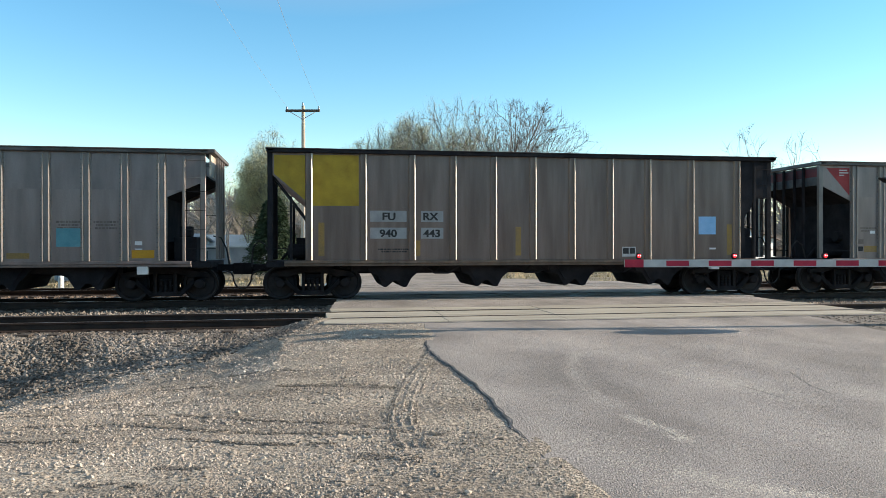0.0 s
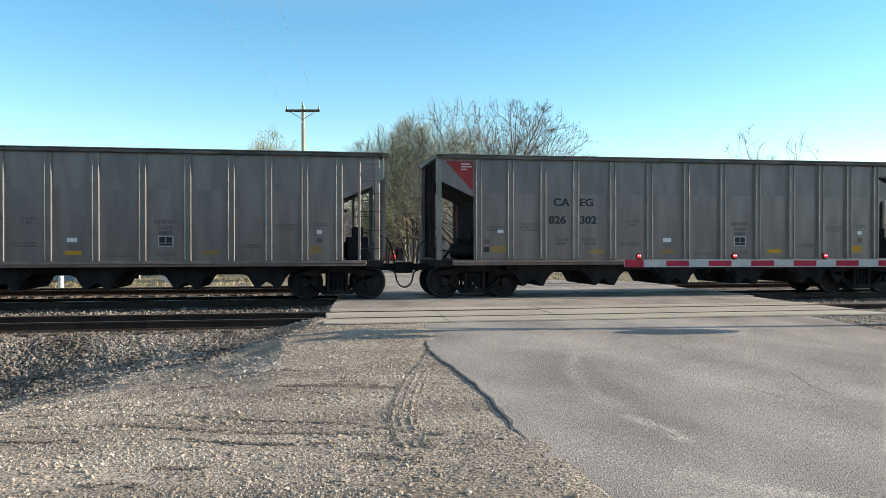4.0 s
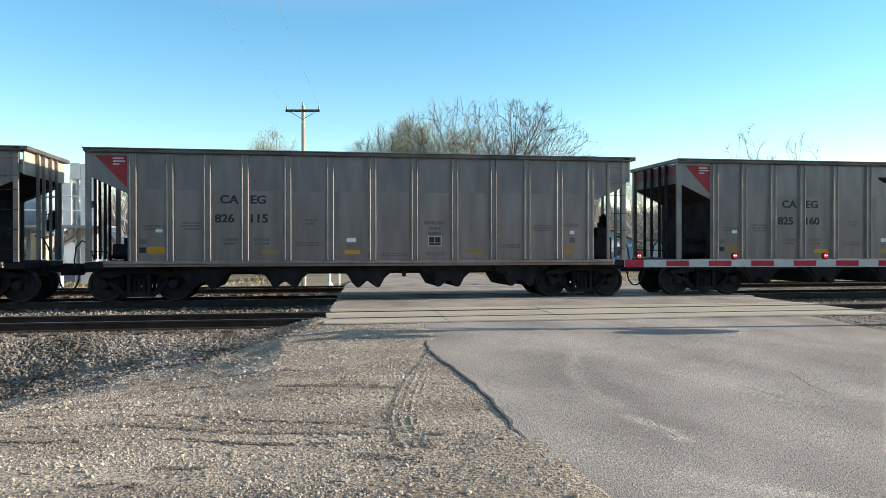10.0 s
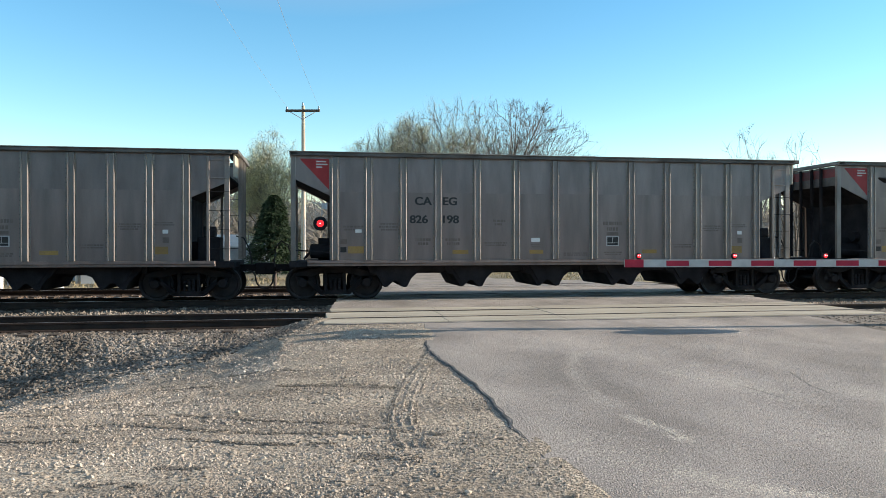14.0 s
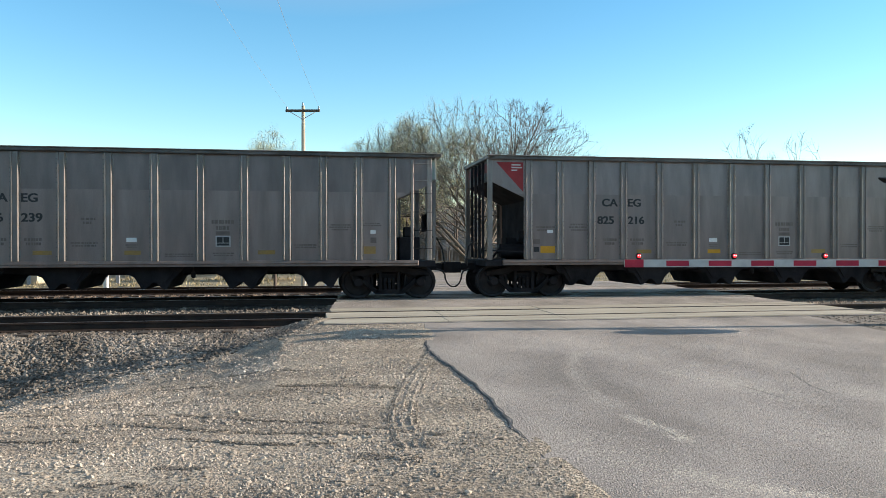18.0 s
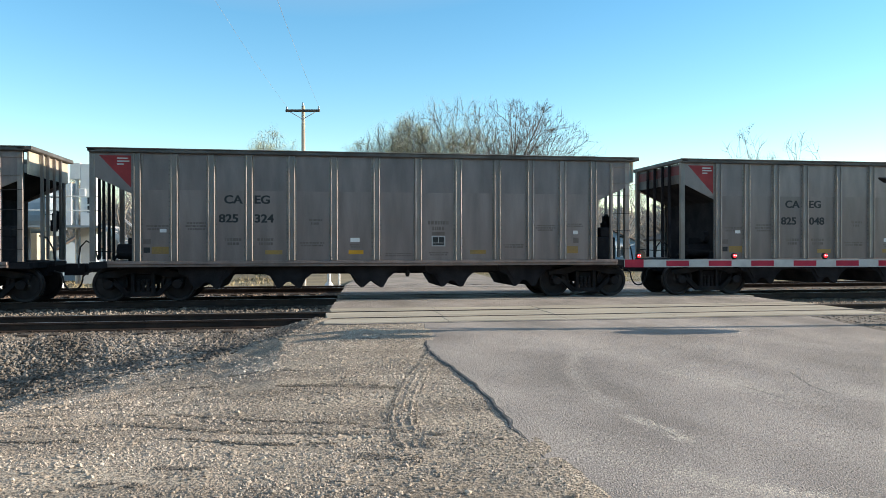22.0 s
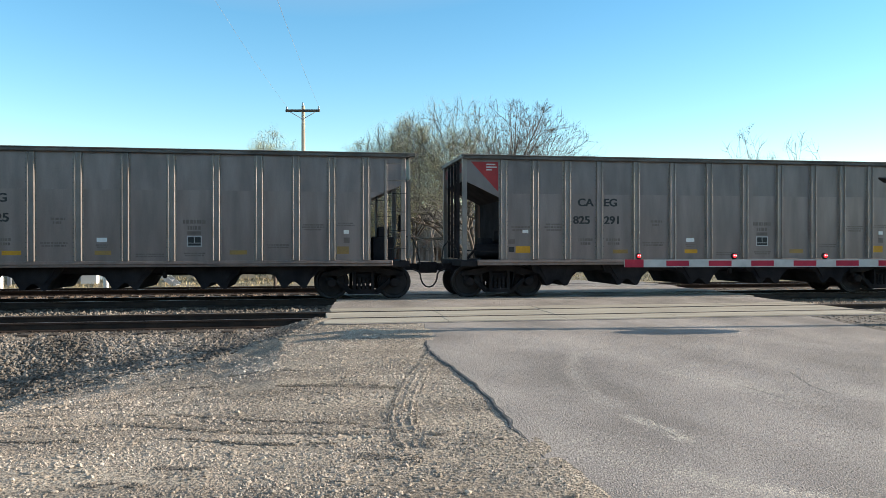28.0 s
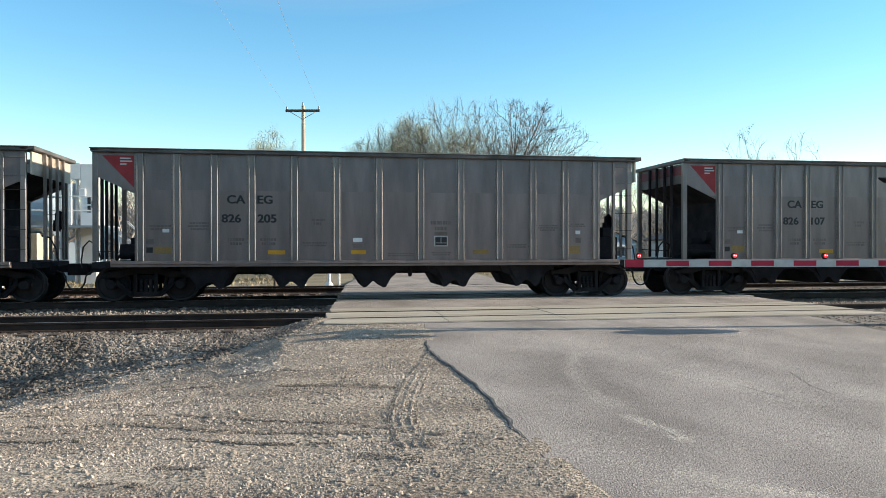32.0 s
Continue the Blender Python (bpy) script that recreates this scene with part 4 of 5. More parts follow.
for i, (x, y, h) in enumerate(spots):
    if i < 6:
        protos.append(tree(pose(x, y, -0.3), 100 + i, h, 0.75, 0.13, "bare roadside tree with pale twigs", 6, (0, 0), (2, 0.06, 0.25) if i % 2 else None, (2, 3), 0.28, "bare trees beyond the tracks"))
        heights = [s[2] for s in spots]
    else:
        o = copy_thing(protos[i % 6], pose(x, y, -0.3, 0, 0, far.uniform(0, 360)))
        k = h / spots[i % 6][2]
        o.scale = (k, k, k)

# far woods: many bare stems with fans of twigs
g = np.random.default_rng(42)
tri = []
for i in range(4800):
    wx, wy = (g.uniform(-100, 150), g.uniform(68, 135)) if i % 6 else (g.uniform(0, 24), g.uniform(104, 130))
    if wy < 104 and road_left(wy) - 2.5 < wx < road_right(wy) + 2.5:
        continue
    wh = g.uniform(4.5, 8.5) * (0.8 + 0.4 * noise.noise((wx * 0.06, wy * 0.06, 1)))
    tri.append(((wx - 0.14, wy, -0.6), (wx + 0.14, wy, -0.6), (wx + g.normal(0, 0.3), wy, wh)))
    for q in range(54):
        z0 = wh * g.uniform(0.15, 0.85)
        dx, dy, dz = g.normal(0, 1.1), g.normal(0, 1.1), g.uniform(0.5, 2.2)
        tri.append(((wx - 0.09, wy, z0), (wx + 0.1, wy, z0 + 0.1), (wx + dx, wy + dy, min(z0 + dz, wh * 1.05))))
me = bpy.data.meshes.new("far_woods")
me.from_pydata(np.array(tri).reshape(-1, 3), [], np.arange(3 * len(tri)).reshape(-1, 3))
me.materials.append(WOODS)
whole("far_woods", me, WOODS, "hazy bare woods far beyond the tracks", "woods", kind="stuff")

# evergreen: tiers of drooping needle sprays round one trunk
e = thing("evergreen_tree", "dense dark green conical evergreen tree", "tree", pose(-2.2, 46.0, -0.4))
part("trunk", Mesh().tube((0, 0, 0), (0, 0, 4.4), 0.12, 0.02, 8), BARK, e)
g = np.random.default_rng(9)
n = 19000
h = g.uniform(0, 1, n) ** 0.8
ang = g.uniform(0, 6.283, n)
shag = np.array([noise.noise((math.cos(a) * 2.2, math.sin(a) * 2.2, q * 7.0)) for a, q in zip(ang, h)])
rad = (1 - h) ** 0.7 * 1.75 * np.sqrt(g.uniform(0.15, 1, n)) * (1.0 + 0.45 * shag) + 0.06
c = np.stack([rad * np.cos(ang), rad * np.sin(ang), 0.25 + h * 4.6], 1)
d = np.stack([np.cos(ang), np.sin(ang), -0.25 + g.normal(0, 0.3, n)], 1) * g.uniform(0.1, 0.24, (n, 1))
sd = np.stack([-np.sin(ang), np.cos(ang), g.normal(0, 0.4, n)], 1) * 0.05
v = np.stack([c - sd, c + sd, c + d], 1).reshape(-1, 3)
me = bpy.data.meshes.new("crown")
me.from_pydata(v, [], np.arange(3 * n).reshape(-1, 3))
me.materials.append(NEEDLE)
part("crown", me, NEEDLE, e, "dense needles")

# dry grass tufts behind the tracks
g = np.random.default_rng(15)
blades = []
for x0, x1, y0, y1, n in ((-13, -1.2, 30.6, 34.0, 2600), (9.3, 24, 30.4, 36, 2200), (-30, -1, 34, 50, 2500), (11.5, 40, 36, 56, 2500)):
    cx, cy = g.uniform(x0, x1, n), g.uniform(y0, y1, n)
    for x, y in zip(cx, cy):
        hh, a = g.uniform(0.08, 0.34) * (0.5 + abs(noise.noise((x * 0.6, y * 0.6, 3))) * 1.6), g.uniform(0, 6.28)
        z = verge_z(x, y)
        for q in range(3):
            bx, by = x + g.normal(0, 0.08), y + g.normal(0, 0.08)
            blades.append(((bx - 0.02 * math.cos(a), by - 0.02 * math.sin(a), z), (bx + 0.02 * math.cos(a), by + 0.02 * math.sin(a), z), (bx + g.normal(0, 0.3) * hh, by + g.normal(0, 0.3) * hh, z + hh)))
me = bpy.data.meshes.new("dry_grass")
me.from_pydata(np.array(blades).reshape(-1, 3), [], np.arange(3 * len(blades)).reshape(-1, 3))
me.materials.append(DRYGRASS)
whole("dry_grass", me, DRYGRASS, "tufts of pale dry grass on the verge", "grass", kind="stuff")

# ---- loading yard beyond the tracks ----
y = thing("loading_platform", "raised steel loading platform with railings and stairs", "loading platform", pose(-13.0, 42.0, -0.5))
part("deck", Mesh().box(-9, 2.9, -1.4, 1.4, 2.92, 3.02), GREYMETAL, y)
for x in (-8.8, -6.4, -4.0, -1.6, 0.8, 2.8):
    for q in (-1.3, 1.3):
        part("leg", Mesh().box(x - 0.08, x + 0.08, q - 0.08, q + 0.08, 0, 2.9), GREYMETAL, y)
    part("post", Mesh().tube((x, -1.35, 3.0), (x, -1.35, 4.5), 0.04, n=6), WHITE, y)
for z in (3.75, 4.45):
    part("railing", Mesh().tube((-8.9, -1.35, z), (2.8, -1.35, z), 0.045, n=6), WHITE, y)
for q in (-0.4, 0.4):
    part("stringer", Mesh().box(0, 4.4, q - 0.03, q + 0.03, -0.12, 0.12), GALV, y, at=pose(2.9, q * 0.6 - 0.8, 2.9, 0, 42, 0))
    part("handrail", Mesh().tube((0, 0, 0.8), (4.3, 0, 0.8), 0.03, n=6), GALV, y, at=pose(2.9, q * 0.6 - 0.8, 2.9, 0, 42, 0))
for i in range(13):
    part("tread", Mesh().box(2.96 + i * 0.25, 3.2 + i * 0.25, -1.26, -0.34, 2.7 - i * 0.225, 2.74 - i * 0.225), GALV, y)
t = thing("storage_tank", "pale blue raised storage tank with a hatch", "tank", pose(-16.7, 45.6, -0.5))
part("shell", Mesh().lathe([(0.3, -3.2), (1.5, -3.1), (1.75, -2.8), (1.75, 2.8), (1.5, 3.1), (0.3, 3.2)], (0, 0, 4.3), "x", 32).box(-3, 3, -1.5, 1.5, 4.3, 6.4), TANK, t, bevel=0.0)
part("hatch", Mesh().box(-0.2, 0.6, -1.56, -1.5, 4.9, 5.7), GREYMETAL, t)
for x in (-2, 2):
    part("saddle", Mesh().box(x - 0.2, x + 0.2, -1.4, 1.4, 0, 2.7), CONCRETE, t)
t = thing("elevator_leg", "tall white metal elevator housing beside the platform", "elevator", pose(-11.9, 43.2, -0.5))
part("housing", Mesh().box(-0.05, 0.75, -0.3, 0.3, 0, 6.3), SIDING, t, bevel=0.02)
part("motor_box", Mesh().box(-0.55, -0.06, -0.3, 0.3, 5.5, 6.35).box(-0.1, 0.22, -0.4, -0.302, 4.6, 5.0), SIDING, t, bevel=0.02)
part("guide_pipe", Mesh().tube((-0.3, 0, 0), (-0.3, 0, 5.5), 0.09, n=10), GALV, t)
part("head_box", Mesh().box(-1.25, -0.45, -0.4, 0.4, 3.1, 5.3), SIDING, t, bevel=0.02)
for x, z in ((0.3, 4.2), (0.3, 3.75), (0.5, 4.0)):
    part("louvre", Mesh().box(x, x + 0.16, -0.31, -0.301, z, z + 0.36), GLASS, t, "dark louvre")
for z in (3.9, 4.4, 4.9):
    part("panel_rib", Mesh().box(-1.25, -0.45, -0.42, -0.402, z, z + 0.05), SIDING, t)


def shed(at, w, d, h, rise, wall, roof, label, windows=2, overhang=0.3):
    b = thing("shed", label, "building", at)
    part("wall", Mesh().prism([(-w / 2, 0), (w / 2, 0), (w / 2, h), (0, h + rise), (-w / 2, h)], 0, d, "y"), wall, b)
    for q in (-1, 1):
        part("roof", Mesh().prism([(0, h + rise + 0.02), (0, h + rise + 0.14), (q * (w / 2 + overhang), h + 0.06 - overhang * rise / w), (q * (w / 2 + overhang), h - 0.06 - overhang * rise / w)], -0.3, d + 0.3, "y"), roof, b)
    for i in range(windows):
        x = -w / 2 + w * (i + 0.5) / windows
        f = part("window", Mesh().box(x - 0.45, x + 0.45, -0.06, -0.003, h * 0.4, h * 0.82), SIDING, b, "white window frame")
        part("pane", Mesh().box(x - 0.37, x - 0.03, -0.066, -0.062, h * 0.44, h * 0.79).box(x + 0.03, x + 0.37, -0.066, -0.062, h * 0.44, h * 0.79), GLASS, f)
    return b


shed(pose(-13.2, 47.5, -0.5, 0, 0, 20), 2.6, 3, 1.7, 0.9, TANK, ROOF, "small pale blue shed with a brown roof", 0)
shed(pose(-8.3, 60.0, -0.5, 0, 0, 80), 7, 4, 2.1, 0.7, SIDING, GREYMETAL, "low white metal building", 2)
shed(pose(-3.6, 64.0, -0.5, 0, 0, 80), 6, 5, 2.0, 0.8, GREYMETAL, SIDING, "grey metal building with a pale roof", 1)
shed(pose(23.6, 60.0, -0.3, 0, 0, 12), 6, 8, 2.2, 1.0, TANK, ROOF, "pale blue house with a dark roof among bare trees", 2)
shed(pose(33.5, 56.0, -0.3, 0, 0, 16), 7, 7, 2.3, 1.0, SIDING, ROOF, "white sided house with dark windows", 3)

# bollards and a lineside cabinet
for x, yy, h in ((-9.96, 33.1, 0.75), (-12.4, 33.6, 0.75), (-8.6, 34.5, 1.1)):
    whole("bollard", Mesh().tube((0, 0, -0.2), (0, 0, h), 0.11, n=16).lathe([(0.11, h), (0.09, h + 0.05), (0.02, h + 0.08)], (0, 0, 0), "z", 16), WHITE, "white painted steel bollard", "bollard", "white bollards", at=pose(x, yy, verge_z(x, yy)))
whole("wood_post", Mesh().tube((0, 0, -0.2), (0, 0, 0.9), 0.07, n=8), DARKWOOD, "short weathered wooden post", "post", at=pose(-1.6, 34.2, verge_z(-1.6, 34.2)))

# street lamp and a parked car down the far road
l = thing("street_lamp", "slim grey street lamp with a curved arm", "street lamp", pose(5.4, 78, -0.5))
part("pole", Mesh().tube((0, 0, 0), (0, 0, 6.2), 0.07, 0.05, 8), GALV, l)
part("arm", Mesh().path([(0, 0, 6.2), (-0.9, 0, 6.45), (-1.8, 0, 6.4)], 0.035, 6), GALV, l)
part("lamp_head", Mesh().box(-2.3, -1.75, -0.12, 0.12, 6.3, 6.42), GREYMETAL, l, bevel=0.03)
c = thing("parked_car", "dark red car with a lit tail lamp far down the road", "car", pose(9.3, 95, -0.5, 0, 0, -4))
part("body", Mesh().prism([(-0.85, 0.3), (0.85, 0.3), (0.88, 0.8), (0.7, 0.95), (0.6, 1.42), (-0.6, 1.42), (-0.7, 0.95), (-0.88, 0.8)], 0, 4.2, "y"), RED, c, bevel=0.05)
part("rear_window", Mesh().box(-0.55, 0.55, -0.02, 0.0, 0.98, 1.35), GLASS, c)
for q in (-0.68, 0.68):
    part("tail_lamp", Mesh().box(q - 0.14, q + 0.14, -0.05, -0.002, 0.66, 0.84), LAMP_RED, c, "lit red tail lamp")
    part("wheel", Mesh().lathe([(0.2, -0.1), (0.32, -0.08), (0.32, 0.08), (0.2, 0.1)], (q, 0.7, 0.32), "x", 16), RUBBER, c)
    part("wheel", Mesh().lathe([(0.2, -0.1), (0.32, -0.08), (0.32, 0.08), (0.2, 0.1)], (q, 3.4, 0.32), "x", 16), RUBBER, c)

# ---- the train ----
SPACING, TRAIN_Y, SPEED = 16.18, TRACKS[1], 14.991
HALF = 1.6                                  # half width over the side sheets
LAG = ((0, 0.1335), (3, 0.124), (6, 0.1153), (9, 0.1135), (10.5, 0.1195), (13, 0.1335), (16.5, 0.1635), (19, 0.193), (21, 0.2235), (23, 0.2605), (25.5, 0.3135), (27.5, 0.3613), (29, 0.4), (30, 0.427), (31, 0.4555), (32, 0.484))


def car_x(k, t):
    """Centre of the k-th car at t seconds; the train runs towards -x and slows a little."""
    d = float(np.interp(t, [a for a, b in LAG], [b for a, b in LAG]))
    slack = 0.0275 if k > 24 else 0.0          # one stretched coupling
    return SPACING * (k + d + slack) + 4.0 - SPEED * t


def make_truck(car, x):
    truck = part("truck", Mesh().box(-0.22, 0.22, -0.95, 0.95, 0.42, 0.72).box(-0.3, 0.3, -0.35, 0.35, 0.7, 0.86)
                 .box(-0.95, -0.85, -0.8, 0.8, 0.42, 0.5).box(0.85, 0.95, -0.8, 0.8, 0.42, 0.5), GRIME, car, "greasy cast truck", bevel=0.02, at=pose(x, 0, 0))
    for s in (-1, 1):
        f = Mesh()
        y0, y1 = s * 0.93, s * 1.07
        y0, y1 = min(y0, y1), max(y0, y1)
        f.prism([(-1.12, 0.62), (-0.75, 0.60), (-0.3, 0.74), (0.3, 0.74), (0.75, 0.60), (1.12, 0.62), (1.12, 0.74), (0.85, 0.8), (0.35, 0.9), (-0.35, 0.9), (-0.85, 0.8), (-1.12, 0.74)], y0, y1)
        for q in (-1, 1):
            f.prism([(q * 0.95, 0.64), (q * 0.78, 0.64), (q * 0.28, 0.2), (q * 0.42, 0.14)], y0, y1)
            f.prism([(q * 0.30, 0.76), (q * 0.21, 0.76), (q * 0.21, 0.2), (q * 0.30, 0.2)], y0 - 0.01, y1 + 0.01)
            f.box(q * 0.875 - 0.16, q * 0.875 + 0.16, y0, y1, 0.5, 0.66)
        f.prism([(-0.42, 0.13), (0.42, 0.13), (0.36, 0.26), (-0.36, 0.26)], y0, y1)
        part("side_frame", f, GRIME, truck, bevel=0.012)
        for q in (-0.12, 0.0, 0.12):
            part("spring", Mesh().lathe([(0.045, 0.26), (0.055, 0.3), (0.045, 0.34), (0.055, 0.38), (0.045, 0.42), (0.055, 0.46), (0.045, 0.5), (0.055, 0.54), (0.045, 0.58)], (q, s * 1.0, 0), "z", 10), GRIME, truck)
    return truck


WHEEL_R = 0.457
WHEEL_ME = [Mesh().lathe([(0.1, s * -0.09), (0.12, s * -0.07), (0.16, s * -0.03), (0.36, s * -0.02), (0.385, s * -0.05), (WHEEL_R - 0.012, s * -0.055), (WHEEL_R, s * -0.045), (WHEEL_R + 0.004, s * 0.05),
                          (WHEEL_R + 0.028, s * 0.058), (WHEEL_R + 0.026, s * 0.08), (0.4, s * 0.085), (0.36, s * 0.04), (0.12, s * 0.06), (0.1, s * 0.085)], (0, s * -0.0, 0), "y", 36).data("wheel", WHEEL, smooth=False) for s in (1, -1)]
CAP_ME = Mesh().lathe([(0.1, -0.1), (0.13, -0.08), (0.13, 0.1), (0.1, 0.12)], (0, 0, 0), "y", 16).add(
    [(x + dx, -0.115, z + dz) for x, z in ((0.06, 0.0), (-0.03, 0.052), (-0.03, -0.052)) for dx, dz in ((-0.016, -0.016), (0.016, -0.016), (0.016, 0.016), (-0.016, 0.016))],
    [(0, 1, 2, 3), (4, 5, 6, 7), (8, 9, 10, 11)]).data("bearing_cap", GRIME)
AXLE_ME = Mesh().lathe([(0.07, -1.05), (0.075, -0.85), (0.09, -0.7), (0.08, 0), (0.09, 0.7), (0.075, 0.85), (0.07, 1.05)], (0, 0, 0), "y", 12).data("wheelset", GRIME)


def make_wheelset(car, x):
    w = part("wheelset", AXLE_ME, GRIME, car, "axle with two steel wheels", at=pose(x, 0, WHEEL_R))
    for s, me in ((-1, WHEEL_ME[0]), (1, WHEEL_ME[1])):
        part("wheel", me, WHEEL, w, at=pose(0, s * 0.77, 0))
        part("bearing_cap", CAP_ME, GRIME, w, at=pose(0, s * 1.02, 0))
    return w


def bay(x):
    """One pair of discharge chutes under the car, its outline across the track."""
    m = Mesh()
    out = [(x - 0.8, 1.0), (x - 0.7, 0.74), (x - 0.5, 0.66), (x - 0.3, 0.33), (x - 0.22, 0.34), (x - 0.04, 0.5), (x + 0.04, 0.5), (x + 0.25, 0.32), (x + 0.33, 0.34), (x + 0.46, 0.58), (x + 0.62, 0.72), (x + 0.8, 1.0)]
    m.prism(out, -1.22, 1.22)
    for s in (-1, 1):
        m.prism([(x - 0.55, 0.9), (x - 0.3, 0.5), (x + 0.3, 0.5), (x + 0.55, 0.9)], s * 1.22, s * 1.27)
    return m


def make_body(car, kind):
    """Sheets, ribs, ends and running gear shared by all cars; kind sets ribs, colours and the end panels."""
    A = kind == "ribbed"
    sheet = {"ribbed": ALU, "olive": OLIVE, "brown": BROWN}[kind]
    ribs = [s * x for x in ((6.17, 5.26, 4.32, 3.36, 2.26, 1.14) if A else (6.2, 4.75, 3.42, 2.28, 1.14)) for s in (-1, 1)] + [0.0]
    ribs.sort()
    top = {"ribbed": 4.0, "olive": 4.08, "brown": 3.94}[kind]
    for s in (-1, 1):
        y0, y1 = sorted((s * (HALF - 0.02), s * HALF))
        if A:
            out = [(-6.2, 1.06), (6.2, 1.06), (6.2, 2.62), (6.24, 2.7), (6.32, 2.76), (7.27, 3.18), (7.27, top - 0.08), (-7.27, top - 0.08), (-7.27, 3.28), (-6.2, 2.78)]
        else:
            out = [(-6.24, 1.06), (6.24, 1.06), (6.24, 2.6), (6.3, top - 0.08), (-7.2, top - 0.08), (-7.2, 3.36), (-6.24, 2.55)]
            if kind == "brown":
                out = [(-6.28, 1.06), (6.24, 1.06), (6.28, top - 0.08), (-6.28, top - 0.08)]
                part("end_panel", Mesh().prism([(-7.2, top - 0.09), (-7.2, 3.3), (-6.29, 2.55), (-6.29, top - 0.09)], y0, y1), BLACK, car, "black end panel")
            seam = 2.52
            part("seam", Mesh().box(-6.2, 6.2, min(s * HALF, s * (HALF + 0.007)), max(s * HALF, s * (HALF + 0.007)), seam, seam + 0.03), sheet, car, "dark horizontal seam")
        part("side_sheet", Mesh().prism(out, y0, y1), sheet, car, "weathered side sheet")
        if A:
            part("upper_sheet", Mesh().prism([(-6.5, 2.93), (6.68, 2.93), (7.262, 3.19), (7.262, top - 0.085), (-7.262, top - 0.085), (-7.262, 3.29)], min(s * HALF, s * (HALF + 0.003)), max(s * HALF, s * (HALF + 0.003))), ALU_UPPER, car, "duller upper side sheet")
        part("top_chord", Mesh().box(-7.34, 7.34, min(s * 1.54, s * 1.72), max(s * 1.54, s * 1.72), top - 0.12, top).box(-7.38, 7.38, min(s * 1.6, s * 1.75), max(s * 1.6, s * 1.75), top - 0.035, top), CHORD if A else BLACK, car, "grimy top chord", bevel=0.015)
        part("side_sill", Mesh().box(-6.9, 6.9, min(s * 1.5, s * 1.66), max(s * 1.5, s * 1.66), 1.0, 1.085).box(-6.9, 6.9, min(s * 1.5, s * 1.62), max(s * 1.5, s * 1.62), 0.93, 1.0), ALU if A else BROWN, car, "side sill", bevel=0.01)
    w, d = (0.105, 0.075) if A else (0.03, 0.11)
    rib = Mesh()
    if A:
        rib.prism([(-w - 0.03, 0), (-w - 0.03, -0.012), (-w + 0.005, -0.012), (-0.085, -d), (-0.06, -d), (-0.052, -d + 0.03), (0.052, -d + 0.03), (0.06, -d), (0.085, -d), (w - 0.005, -0.012), (w + 0.03, -0.012), (w + 0.03, 0)], 1.09, top - 0.13, "z")
    else:
        rib.prism([(-0.15, 0), (-0.12, -0.05), (-0.03, -0.06), (0.0, -0.06), (0.0, 0)], 1.09, top - 0.13, "z")
        # the sun's highlight along the rib is put in as a lighter edge material
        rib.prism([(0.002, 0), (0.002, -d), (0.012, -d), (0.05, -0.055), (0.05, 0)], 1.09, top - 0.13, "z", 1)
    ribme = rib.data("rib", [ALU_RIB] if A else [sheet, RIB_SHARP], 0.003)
    rivets = Mesh()
    gr = random.Random(2)
    for i in range(22):
        for q in (-w - 0.012, w + 0.012):
            if gr.random() < 0.35:
                continue
            rivets.box(q - 0.012, q + 0.012, -0.02, -0.0125, 1.2 + i * 0.118, 1.226 + i * 0.118)
    rivme = rivets.data("riveting", CHORD) if A else None
    for x in ribs:
        o = part("rib", ribme, None, car, at=pose(x, -HALF, 0))
        part("rib", ribme, None, car, at=pose(x, HALF, 0, 0, 0, 180))
        if A:
            tagged(part("riveting", rivme, None, o), kind="stuff")
    for e in (-1, 1):
        first = e < 0
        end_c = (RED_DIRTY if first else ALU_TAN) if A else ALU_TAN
        dark = sheet if A else BLACK
        # slope sheet of the hopper end and the flat plate above it
        o = Mesh()
        o.prism([(e * 7.22, 3.36), (e * 7.22, 3.30), (e * 6.16, 2.76), (e * 6.12, 1.06), (e * 6.06, 1.06), (e * 6.08, 2.82)] if A else [(e * 7.2, 3.4), (e * 7.2, 3.34), (e * 5.5, 1.06), (e * 5.44, 1.1)], -1.57, 1.57)
        if not A and not first:
            for s in (-1, 1):
                part("end_panel", Mesh().prism([(6.25, 1.06), (6.42, 1.06), (6.42, 2.3), (6.75, 2.86), (7.2, 2.86), (7.2, top - 0.1), (6.3, top - 0.1)], s * 1.55, s * 1.603), BLACK, car, "black end panel")
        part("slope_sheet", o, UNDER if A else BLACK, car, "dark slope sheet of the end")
        out = 7.2 if first or not A else 7.36
        # light put into colour: sunlit trailing plate tan, shaded leading plate dark
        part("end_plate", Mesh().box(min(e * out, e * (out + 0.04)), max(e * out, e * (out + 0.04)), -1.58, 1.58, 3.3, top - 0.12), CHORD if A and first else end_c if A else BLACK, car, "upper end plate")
        if A and first:
            part("end_stripe", Mesh().box(-7.248, -7.241, -1.5, 1.5, 3.56, 3.82), RED_DIRTY, car, "dirty red stripe")
        part("end_chord", Mesh().box(min(e * 7.16, e * (out + 0.16)), max(e * 7.16, e * (out + 0.16)), -1.72, 1.72, top - 0.1, top + 0.004), CHORD if A else BLACK, car, bevel=0.012)
        for y in (-0.8, -0.35, 0.2, 0.7):
            # ribbed cars: leading posts carry their shade as dark colour, trailing ones stay bright
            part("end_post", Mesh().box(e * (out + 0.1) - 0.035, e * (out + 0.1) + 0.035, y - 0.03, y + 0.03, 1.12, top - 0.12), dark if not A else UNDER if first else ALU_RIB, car)
